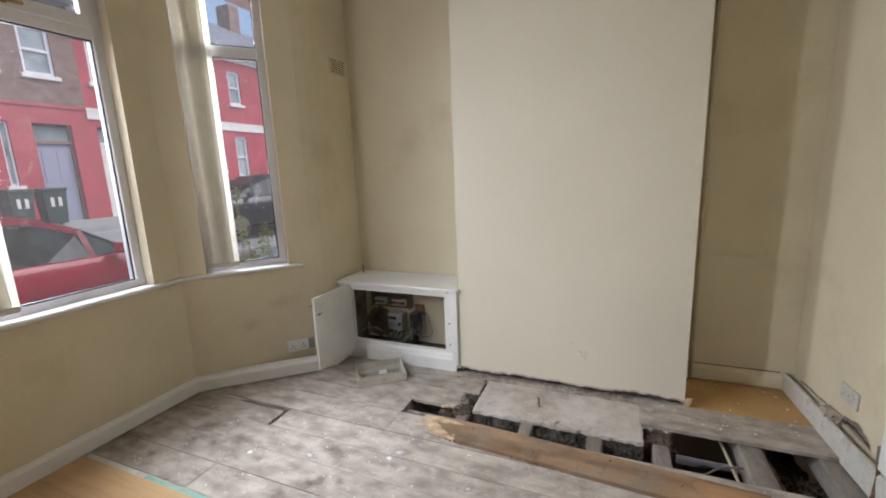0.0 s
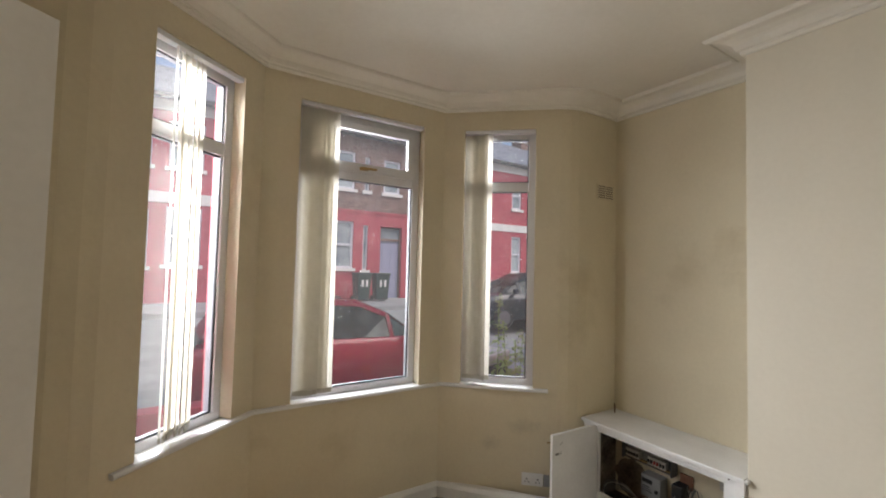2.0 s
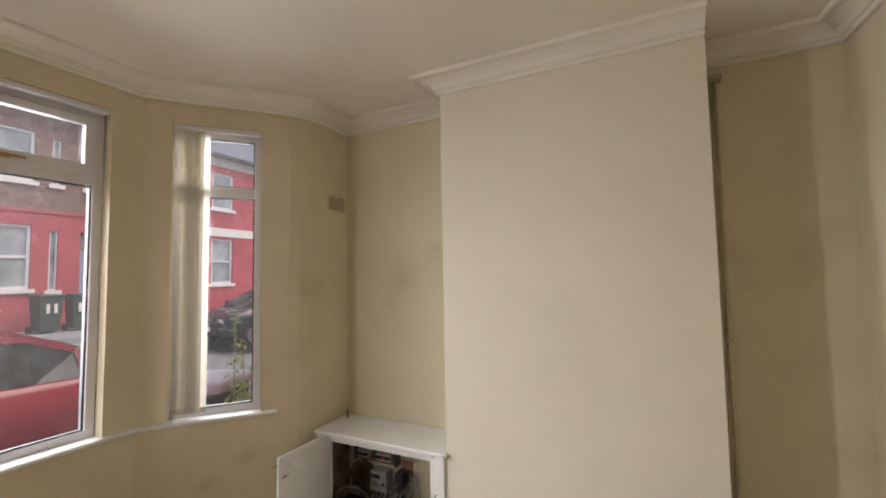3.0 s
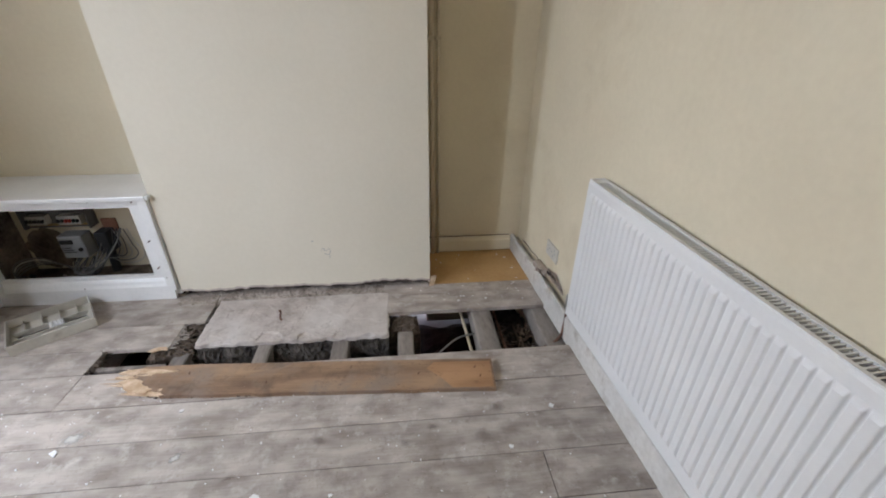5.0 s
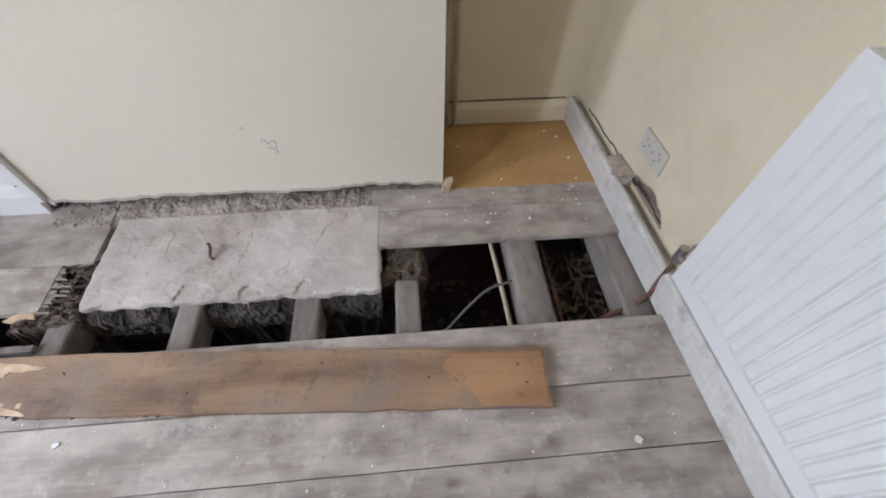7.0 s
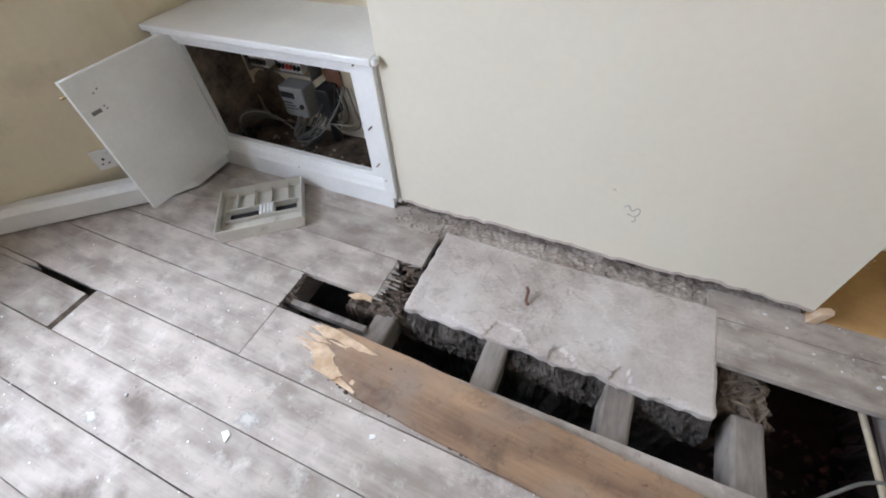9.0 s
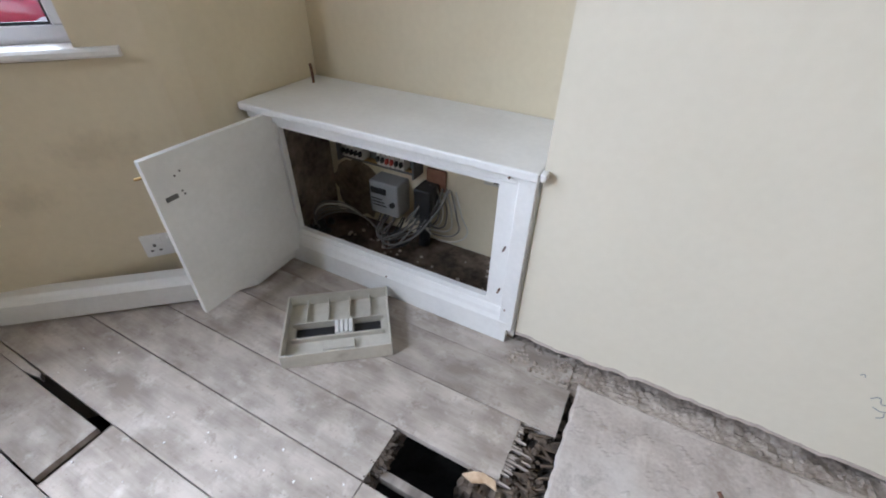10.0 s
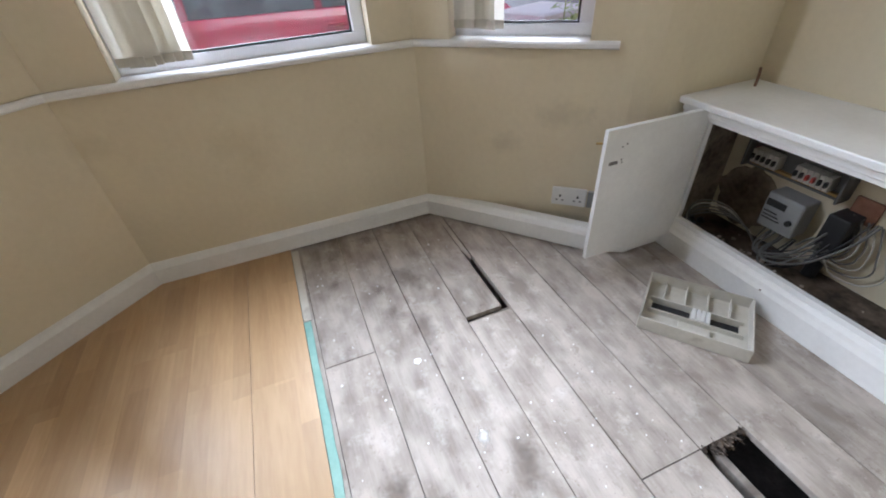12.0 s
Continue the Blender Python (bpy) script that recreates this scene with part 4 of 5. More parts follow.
for k in range(3):
    box(bm, -1.74, -1.69 + 0.01 * k, YW - 0.0922, YW - 0.0895, 0.208 - k * 0.014, 0.212 - k * 0.014)
part("lettering", bm, BLACK, mt)
fuse = thing("service_fuse", "black service cut-out and cable on the cupboard wall", "fuse")
bm = nb()
box(bm, -1.545, -1.475, YW - 0.09, YW, 0.17, 0.30)
part("case", bm, BLACK, fuse, bevel=0.006)
bm = nb()
cyl(bm, (-1.52, YW - 0.05, 0.03), (-1.515, YW - 0.045, 0.18), 0.024, 12)
part("service_cable", bm, BLACK, fuse)
bm = nb()
box(bm, -1.53, -1.45, YW - 0.012, YW, 0.27, 0.355)
tagged(link("backing_board", bm, mat("red_wood_block", (0.16, 0.07, 0.04), (0.28, 0.14, 0.09), 12.0, 0.8, 0.3)), "reddish wooden block behind the fuse", "board")
swb = thing("junction_box", "small white plastic switch box on the wall", "switch box")
bm = nb()
box(bm, -1.29, -1.215, YW - 0.03, YW, 0.36, 0.425)
part("case", bm, PLASTIC, swb, bevel=0.004)
bm = nb()
box(bm, -1.25, -1.23, YW - 0.036, YW - 0.03, 0.375, 0.387)
part("switch", bm, BLACK, swb)
rnd = random.Random(31)
for i in range(9):
    x0 = rnd.uniform(-1.72, -1.6)
    x1 = rnd.uniform(-1.55, -1.42)
    pts = [(x0, YW - 0.06, 0.135), (x0 + 0.01, YW - 0.11 - 0.01 * i, 0.075 + rnd.uniform(-0.02, 0.02)), ((x0 + x1) / 2, YW - 0.13 - 0.006 * i, 0.06 + rnd.uniform(0, 0.05)), (x1, YW - 0.09, 0.17 + rnd.uniform(0, 0.06)), (x1 + 0.02, YW - 0.03, 0.30)]
    tagged(tube("wire", pts, rnd.uniform(0.0025, 0.0045), CABLE if i % 3 else BLACK, res=2), "loose tangled cable inside the cupboard", "cable", "cupboard cables")
for i in range(6):
    x = -1.40 - i * 0.02
    pts = [(x, YW - 0.02, 0.29), (x + 0.04, YW - 0.05, 0.22 - 0.01 * i), (x + 0.06 - 0.02 * i, YW - 0.04, 0.12), (x - 0.05, YW - 0.06, 0.08 + 0.02 * i), (x - 0.09, YW - 0.08, 0.13)]
    tagged(tube("wire", pts, 0.003, CABLE if i % 2 else PLASTIC, res=2), "thin pale wire looping on the wall", "cable", "cupboard cables")
for i in range(5):
    pts = [(-1.99 + 0.02 * i, YW - 0.22, 0.035), (-1.95, YW - 0.2, 0.09 + 0.015 * i), (-1.86, YW - 0.16, 0.14 + 0.012 * i), (-1.76, YW - 0.12, 0.12), (-1.70, YW - 0.1, 0.05)]
    tagged(tube("wire", pts, 0.0033, PLASTIC if i == 3 else CABLE, res=2), "coiled grey mains cable in the cupboard", "cable", "cupboard cables")
bm = nb()
lumps(bm, 14, -1.99, -1.9, 2.62, 2.75, 0.05, 0.015, 0.03, 4)
tagged(link("cable_coil", bm, BLACK, smooth=True), "black bundle of old cable on the cupboard floor", "cable")
bm = nb()
lumps(bm, 50, -1.9, -1.1, 2.6, 2.86, 0.03, 0.003, 0.012, 41)
tagged(link("crumbs", bm, PLASTER), "plaster crumbs on the cupboard floor", "rubble", kind="stuff")
tagged(tube("stub_pipe", [(-1.955, 2.80, 0.615), (-1.955, 2.80, 0.66), (-1.958, 2.80, 0.685)], 0.005, RUST), "thin rusty stub standing on the cupboard top", "pipe")

# fuse board cover lying on the floor
cov = thing("fuse_board_cover", "dirty off-white plastic fuse board cover lying on the floor", "cover", at=pose(-1.597, 2.105, 0.002, 0, 0, 37.8))
L, D, HH = 0.334, 0.262, 0.055
bm = nb()
t = 0.005
box(bm, 0, L, 0, t, 0, HH)
box(bm, 0, L, D - t, D, 0, HH)
box(bm, 0, t, t, D - t, 0, HH)
box(bm, L - t, L, t, D - t, 0, HH)
part("rim", bm, PLASTIC, cov, bevel=0.0015)
bm = nb()
box(bm, t, L - t, t, 0.09, 0.0, 0.012)
box(bm, t, L - t, 0.15, D - t, 0.0, 0.012)
box(bm, t, 0.03, 0.09, 0.15, 0.0, 0.012)
box(bm, L - 0.03, L - t, 0.09, 0.15, 0.0, 0.012)
box(bm, 0.155, 0.215, 0.09, 0.15, 0.0, 0.012)
part("plate", bm, PLASTIC, cov)
bm = nb()
box(bm, 0.02, L - 0.02, 0.084, 0.09, 0.012, 0.03)
box(bm, 0.02, L - 0.02, 0.15, 0.156, 0.012, 0.03)
for i in range(4):
    box(bm, 0.06 + i * 0.07, 0.064 + i * 0.07, 0.157, D - t, 0.012, 0.03)
part("ribs", bm, PLASTIC, cov)
for i in range(4):
    bm = nb()
    box(bm, 0.157 + i * 0.0145, 0.169 + i * 0.0145, 0.092, 0.148, 0.012, 0.034)
    part("blank", bm, GLOSS, cov, "white blanking plate", bevel=0.0015)
bm = nb()
box(bm, 0.12, 0.22, 0.035, 0.07, 0.012, 0.026)
part("label_holder", bm, PLASTIC, cov, bevel=0.004)
# Black sheets laid in the plate's openings give them their shade.
bm = nb()
box(bm, 0.03, 0.155, 0.091, 0.149, -0.0005, 0.003)
box(bm, 0.215, L - 0.03, 0.091, 0.149, -0.0005, 0.003)
part("slot", bm, BLACK, cov, "black sheet standing in for the shade in the open slot")


# sockets and vents
def socket(m, label):
    s = thing("wall_socket", label, "socket", at=m)   # local x along the wall, z up, -y into the room
    bm = nb()
    box(bm, 0, 0.146, -0.012, 0.0, 0, 0.086)
    part("plate", bm, GLOSS, s, bevel=0.004)
    for x in (0.036, 0.11):
        bm = nb()
        box(bm, x - 0.004, x + 0.004, -0.0135, -0.011, 0.042, 0.052)
        box(bm, x - 0.017, x - 0.008, -0.0135, -0.011, 0.024, 0.029)
        box(bm, x + 0.008, x + 0.017, -0.0135, -0.011, 0.024, 0.029)
        part("pin_holes", bm, BLACK, s)
        bm = nb()
        box(bm, x - 0.008 + 0.022 * (1 if x < 0.07 else -1), x + 0.004 + 0.022 * (1 if x < 0.07 else -1), -0.017, -0.011, 0.055, 0.075)
        part("switch", bm, GLOSS, s, bevel=0.002)
    return s


p = along(CR, SR, 0.60)
sock_at = pose(p[0], p[1], 0.145, 0, 0, math.degrees(math.atan2(SR[1], SR[0])))
socket(sock_at, "white double wall socket beside the cupboard door")
bm = nb()
box(bm, 0.15, 0.19, -0.014, 0.0, 0.005, 0.08, sock_at)
tagged(link("blank_plate", bm, GREYP), "small grey junction plate beside the socket", "plate")

vent = thing("wall_vent", "cream painted slatted wall vent", "vent", at=pose(-2.018, 2.655, 2.17, 0, 0, 90))
bm = nb()
box(bm, 0, 0.19, -0.008, 0, 0, 0.115)
part("backing", bm, CREAM, vent, bevel=0.003)
# The slots' shade is drawn as dark strips on the solid backing.
for i in range(6):
    for j in range(2):
        bm = nb()
        box(bm, 0.012 + 0.086 * j, 0.09 + 0.086 * j, -0.0095, -0.0085, 0.012 + i * 0.0165, 0.019 + i * 0.0165)
        part("slot", bm, MOTTLED, vent, "dark strip standing in for a shaded louvre slot")

sk = thing("wall_socket", "grey scuffed socket plate over the torn skirting", "socket", at=EAST @ pose(XE, 2.47, 0.235, 0, 0, -90))
bm = nb()
box(bm, 0, 0.146, -0.01, 0.0, 0, 0.086)
part("plate", bm, PLASTIC, sk, bevel=0.004)
bm = nb()
for x, z in ((0.03, 0.03), (0.05, 0.05), (0.1, 0.03), (0.12, 0.05), (0.075, 0.043), (0.03, 0.06), (0.11, 0.065)):
    cyl(bm, (x, -0.0125, z), (x, -0.009, z), 0.004, 8)
part("pin_holes", bm, GREYP, sk)

# plaster broken away behind the skirting on the east wall
bm = nb()
rnd = random.Random(17)
pts = []
for i in range(15):
    f = i / 14
    pts.append((2.20 + 0.30 * f, 0.125 + 0.055 * math.sin(math.pi * min(1, f * 1.15)) + rnd.uniform(-0.01, 0.012)))
lo = [(2.20 + 0.30 * i / 14, 0.117) for i in range(15)]
a = [bm.verts.new((XE - 0.0025, y, z)) for y, z in pts]
b = [bm.verts.new((XE - 0.0025, y, z)) for y, z in lo]
for i in range(14):
    bm.faces.new((a[i], a[i + 1], b[i + 1], b[i]))
bmesh.ops.solidify(bm, geom=bm.faces[:], thickness=0.002)
tagged(link("broken_plaster", bm, PLASTER), "patch of bare brown plaster where the wall is torn", "plaster").matrix_world = EAST
bm = nb()
for i in range(14):
    y = 2.21 + i * 0.046
    z = 0.118 + 0.02 * noise.noise((y * 8, 1, 0)) + (0.025 if i < 7 else 0.008)
    box(bm, XE - 0.006, XE - 0.0028, y, y + 0.046, z - (0.016 if 1 < i < 6 else 0.003), z)
tagged(link("wall_crack", bm, ROT), "dark ragged crack above the skirting board", "crack").matrix_world = EAST
bm = nb()
rough_box(bm, XE - 0.05, XE - 0.001, 2.43, 2.55, 0.1, 0.15, 0.012, 0.006, 55, 30.0)
tagged(link("skirting_fragment", bm, PLASTER), "broken chunk of skirting and plaster", "fragment").matrix_world = EAST
bm = nb()
prism(bm, [(BX1 - 0.008, 2.525), (BX1 + 0.022, 2.53), (BX1 + 0.024, 2.545), (BX1 + 0.016, 2.556), (BX1 - 0.006, 2.552)], 0.003, 0.052)
for v in bm.verts:
    if v.co.z > 0.03:
        v.co.x += 0.014
        v.co.z += 0.25 * (v.co.x - BX1)
tagged(link("wood_offcut", bm, SPLINTER), "small pale timber offcut at the breast corner", "offcut")

# pipes up the alcove corner
for x, r in ((BX1 + 0.045, 0.013), (BX1 + 0.08, 0.010)):
    pp = thing("riser_pipe", "cream painted pipe rising in the alcove corner", "pipe", "alcove pipes")
    bm = nb()
    cyl(bm, (x, YN - 0.03, 0.006), (x, YN - 0.03, 2.70), r, 12)
    part("pipe", bm, PIPE, pp, smooth=True)
    bm = nb()
    box(bm, x - r - 0.004, x + r + 0.004, YN - 0.05, YN, 1.3, 1.32)
    part("clip", bm, PIPE, pp)
bm = nb()
box(bm, BX1, BX1 + 0.11, YN - 0.09, YN, 2.70, 2.72)
tagged(link("pipe_boxing", bm, PLASTER), "small dark board capping the pipes", "boxing")

# ---- radiator ----
RY0, RY1, RZ0, RZ1 = 0.60, 2.0, 0.165, 0.832
RXF, RXB = XE - 0.085, XE - 0.018
rad = thing("radiator", "white ribbed steel panel radiator with top grille", "radiator", at=EAST)
bm = nb()
pitch = 0.0334
nrib = int((RY1 - RY0 - 0.06) / pitch)
prof = [(0.0, 0), (0.05, 0.02), (0.10, 0.25), (0.17, 0.8), (0.23, 0.97), (0.32, 1), (0.72, 1), (0.81, 0.97), (0.87, 0.8), (0.94, 0.25), (0.98, 0.02)]
cols = [(RY0, 0.0)]
for i in range(nrib):
    for f, d in prof:
        cols.append((RY0 + 0.03 + (i + f) * pitch, float(d)))
cols.append((RY1, 0.0))
zs = [(RZ0, 0), (RZ0 + 0.055, 0), (RZ0 + 0.064, 0.5), (RZ0 + 0.078, 1), (RZ1 - 0.056, 1), (RZ1 - 0.048, 0.5), (RZ1 - 0.042, 0), (RZ1 - 0.012, 0), (RZ1 - 0.003, -0.4), (RZ1, -1.2)]
grid = [[bm.verts.new((RXF - 0.0085 * d * k if k >= 0 else RXF - 0.006 * k, y, z)) for z, k in zs] for y, d in cols]
for i in range(len(cols) - 1):
    for j in range(len(zs) - 1):
        bm.faces.new((grid[i][j], grid[i][j + 1], grid[i + 1][j + 1], grid[i + 1][j]))
part("front_panel", bm, RAD, rad)
bm = nb()
box(bm, RXF + 0.011, RXF + 0.014, RY0 + 0.002, RY1 - 0.002, RZ0, RZ1 - 0.004)
box(bm, RXB - 0.006, RXB, RY0 + 0.01, RY1 - 0.01, RZ0, RZ1 - 0.015)
part("back_panel", bm, RAD, rad)
for y0, y1 in ((RY0, RY0 + 0.004), (RY1 - 0.004, RY1)):
    bm = nb()
    box(bm, RXF + 0.003, RXB, y0, y1, RZ0 + 0.02, RZ1 + 0.004)
    part("side_panel", bm, RAD, rad)
bm = nb()
box(bm, RXF + 0.004, RXF + 0.016, RY0, RY1, RZ1 - 0.006, RZ1 + 0.003)
box(bm, RXB - 0.012, RXB + 0.002, RY0, RY1, RZ1 - 0.006, RZ1 + 0.003)
box(bm, RXF + 0.016, RXB - 0.012, RY1 - 0.05, RY1 - 0.004, RZ1 - 0.004, RZ1 + 0.001)
y = RY0 + 0.01
while y < RY1 - 0.055:
    box(bm, RXF + 0.016, RXB - 0.012, y, y + 0.004, RZ1 - 0.004, RZ1 + 0.001)
    y += 0.0125
part("grille", bm, RAD, rad)
# Grey plate whose colour gives the shade seen through the grille.
bm = nb()
box(bm, RXF + 0.016, RXB - 0.012, RY0 + 0.01, RY1 - 0.01, RZ1 - 0.08, RZ1 - 0.07)
part("convector", bm, GREYP, rad, "grey plate standing in for the shaded gap below the grille")
for y in (RY0 + 0.15, RY1 - 0.15):
    bm = nb()
    box(bm, RXB, XE, y, y + 0.04, RZ0 + 0.06, RZ1 - 0.06)
    part("bracket", bm, STEEL, rad)
bm = nb()
cyl(bm, (RXF + 0.03, RY1 + 0.004, RZ0 + 0.035), (RXF + 0.03, RY1 + 0.05, RZ0 + 0.035), 0.011, 12)
cyl(bm, (RXF + 0.03, RY1 + 0.045, RZ0 + 0.005), (RXF + 0.03, RY1 + 0.045, RZ0 + 0.07), 0.013, 12)
part("valve", bm, STEEL, rad, "tarnished valve")
tail = tube("radiator_tail", [(RXF + 0.03, RY1 + 0.045, RZ0 + 0.01), (RXF + 0.03, RY1 + 0.045, 0.05), (RXF + 0.01, RY1 + 0.03, -0.01), (RXF - 0.13, RY1 - 0.0, -0.06)], 0.0075, RUST)
tail.matrix_world = EAST
tagged(tail, "dull pipe from the radiator into the floor", "pipe")

# ---- room door, open ----
door = thing("door_1", "off-white painted panelled door standing open", "door", at=pose(DX0 + 0.0, YS + 0.04, 0.014, 0, 0, 131.0))
door["kind"] = "structure"
DW, DT = 0.775, 0.036
bm = nb()
SW = 0.09
for x0, x1, z0, z1 in ((0, SW, 0, 2.0), (DW - SW, DW, 0, 2.0), (SW, DW - SW, 0, 0.22), (SW, DW - SW, 1.89, 2.0), (SW, DW - SW, 1.585, 1.695), (DW / 2 - 0.045, DW / 2 + 0.045, 0.22, 1.585), (DW / 2 - 0.045, DW / 2 + 0.045, 1.695, 1.89)):
    box(bm, x0, x1, -DT, 0, z0, z1)
part("frame", bm, DOORP, door)
for x0, x1 in ((SW, DW / 2 - 0.045), (DW / 2 + 0.045, DW - SW)):
    for z0, z1 in ((0.22, 1.585), (1.695, 1.89)):
        bm = nb()
        box(bm, x0, x1, -DT + 0.013, -0.013, z0, z1)
        box(bm, x0 + 0.03, x1 - 0.03, -DT + 0.006, -0.006, z0 + 0.03, z1 - 0.03)
        part("panel", bm, DOORP, door, bevel=0.004)
for sgn, y0 in ((-1, -DT), (1, 0.0)):
    bm = nb()
    a, b = sorted((y0, y0 + sgn * 0.004))
    box(bm, DW - 0.066, DW - 0.026, a, b, 0.90, 1.055)
    hd = part("handle", bm, DARKBRASS, door, "worn brass lever handle")
    bm = nb()
    cyl(bm, (DW - 0.046, y0, 1.01), (DW - 0.046, y0 + sgn * 0.045, 1.01), 0.008, 10)
    cyl(bm, (DW - 0.041, y0 + sgn * 0.045, 1.01), (DW - 0.141, y0 + sgn * 0.048, 1.006), 0.009, 10, 0.006)
    part("lever", bm, DARKBRASS, hd, smooth=True)
bm = nb()
cyl(bm, (DW - 0.03, -DT - 0.002, 1.27), (DW - 0.03, 0.002, 1.27), 0.005, 8)
part("screw", bm, BLACK, door)
bm = nb()
for x in (DX0 - 0.075, DX1 + 0.005):
    box(bm, x, x + 0.07, YS, YS + 0.018, 0, DH + 0.07)
box(bm, DX0 - 0.005, DX1 + 0.005, YS, YS + 0.018, DH + 0.005, DH + 0.07)
structure("trim_architrave", bm, DOORP, "painted architrave round the doorway", "architrave")

# small marks on the chimney breast
for pts in (((-0.215, 0.262), (-0.205, 0.272), (-0.19, 0.255), (-0.175, 0.268), (-0.168, 0.25), (-0.18, 0.235), (-0.2, 0.24)), ((-0.262, 0.318), (-0.256, 0.322), (-0.252, 0.316)), ((-0.176, 0.232), (-0.172, 0.22), (-0.18, 0.212))):
    tagged(tube("wall_mark", [(x, YB - 0.0004, z) for x, z in pts], 0.0012, GREYP, res=1), "faint pencil scuff on the wall", "scuff")


# stains on the damp wall, the boards and the laminate
def stain(m, w, h, material, name, label):
    bm = nb()
    bm.faces.new([bm.verts.new(p) for p in ((-w / 2, 0, -h / 2), (w / 2, 0, -h / 2), (w / 2, 0, h / 2), (-w / 2, 0, h / 2))])
    tagged(link(name, bm, material), label, "stain", kind="stuff").matrix_world = m


for dx, dz, w, h, k in ((0.0, 0.40, 0.34, 0.16, DAMP), (-0.22, 0.27, 0.22, 0.14, DAMP)):
    stain(sock_at @ pose(dx, -0.0015, dz), w, h, k, "damp_stain", "faint patchy damp stain on the cream wall")
for x, y, w, h, a in ((-2.48, 1.2, 0.16, 0.10, 20), (-2.54, 1.37, 0.14, 0.10, 80), (-2.28, 1.155, 0.10, 0.08, 0), (-1.92, 1.42, 0.22, 0.14, 10), (-2.02, 1.34, 0.18, 0.10, 40), (-1.345, 1.51, 0.22, 0.12, 0), (-2.2, 1.45, 0.3, 0.12, 30)):
    stain(pose(x, y, 0.0022, 90, 0, a), w, h, OILY, "floor_stain", "dark worn stain on the old floorboards")
rnd = random.Random(63)
for k in range(13):
    x, y = rnd.uniform(-2.3, 0.7), rnd.uniform(1.1, 1.72)
    if x < west_x(y) + 0.1 or (1.5 < y and -2.4 < x < -1.8):
        continue
    w = rnd.uniform(0.05, 0.16)
    stain(pose(x, y, 0.0046 + 0.0002 * k, 90, 0, rnd.uniform(-30, 30)), w, w * rnd.uniform(0.35, 0.8), OILY, "floor_stain", "small brown scuff on the old floorboards")
for x, y, w, h, a in ((-1.017, 1.615, 0.13, 0.08, 30), (-1.453, 1.439, 0.09, 0.06, 0), (-0.6, 1.5, 0.08, 0.05, 60)):
    stain(pose(x, y, 0.0026, 90, 0, a), w, h, SPILL, "paint_splash", "dried white paint splash on the floorboards")

# ---- outside: street, houses over the road, cars ----
ROADM = mat("asphalt", (0.19, 0.20, 0.20), (0.29, 0.30, 0.30), 3.0, 0.9, 0.3, 60.0)
BROWNB = mat("weathered_brown_brick", (0.13, 0.075, 0.06), (0.27, 0.17, 0.14), 3.0, 0.9, 0.4, 20.0, stain=(0.30, 0.24, 0.21), stain_scale=4.0, stain_at=(0.55, 0.7), stretch=(1, 1, 4))
WHITEP = mat("white_masonry_paint", (0.68, 0.66, 0.62), (0.78, 0.76, 0.72), 3.0, 0.7, 0.1)
SLATE = mat("slate_roof", (0.09, 0.10, 0.12), (0.17, 0.18, 0.21), 2.0, 0.6, 0.3, 12.0)
# The pale mottling in this glass colour stands in for reflections.
PANE = mat("dark_window_glass", (0.16, 0.20, 0.22), (0.42, 0.47, 0.48), 1.2, 0.08, 0.0, 3.0)
BLUED = plain("blue_grey_door", (0.33, 0.34, 0.46), 0.5)
CARRED = plain("red_car_paint", (0.40, 0.012, 0.045), 0.18)
CARDARK = plain("dark_blue_car_paint", (0.025, 0.032, 0.045), 0.18)
# Paler patches in the colour imitate reflections on the car windows.
CARGLASS = mat("car_glass", (0.015, 0.018, 0.02), (0.13, 0.17, 0.17), 3.0, 0.05, 0.0, 9.0)
RUBBER = plain("tyre_rubber", (0.02, 0.02, 0.02), 0.8)
BIND = plain("dark_green_bin_plastic", (0.035, 0.06, 0.05), 0.55)
LEAF = mat("weed_leaf", (0.30, 0.44, 0.10), (0.55, 0.66, 0.22), 8.0, 0.6, 0.1)
LAMPG = plain("lamp_glass", (0.75, 0.74, 0.72), 0.15)

GX = [(-2.9, -0.3), (-4.6, -0.3), (-4.62, -0.26), (-5.2, -0.26), (-5.22, -0.36), (-8.0, -0.3), (-11.2, 0.32), (-11.22, 0.44), (-90.0, 0.9)]
bm = nb()
rows = [(bm.verts.new((x, -120, z)), bm.verts.new((x, 120, z))) for x, z in GX]
for p, q in zip(rows, rows[1:]):
    bm.faces.new((p[0], p[1], q[1], q[0]))
back = (bm.verts.new((90, -120, -0.7)), bm.verts.new((90, 120, -0.7)))
foot = (bm.verts.new((-2.9, -120, -0.7)), bm.verts.new((-2.9, 120, -0.7)))
bm.faces.new((rows[0][1], rows[0][0], foot[0], foot[1]))
bm.faces.new((foot[1], foot[0], back[0], back[1]))
bmesh.ops.recalc_face_normals(bm, faces=bm.faces[:])
structure("ground", bm, ROADM, "grey tarmac street and pavements", "ground")

HX = -13.7


def holed(bm, y0, y1, z0, z1, holes, x0, x1):
    """An upright wall slab with rectangular holes (y0, y1, z0, z1)."""
    ys = sorted({y0, y1, *[h[0] for h in holes], *[h[1] for h in holes]})
    for a, b in zip(ys, ys[1:]):
        cuts = sorted((h[2], h[3]) for h in holes if h[0] <= a and h[1] >= b)
        z = z0
        for c, d in cuts:
            if c > z:
                box(bm, x0, x1, a, b, z, c)
            z = d
        if z < z1:
            box(bm, x0, x1, a, b, z, z1)


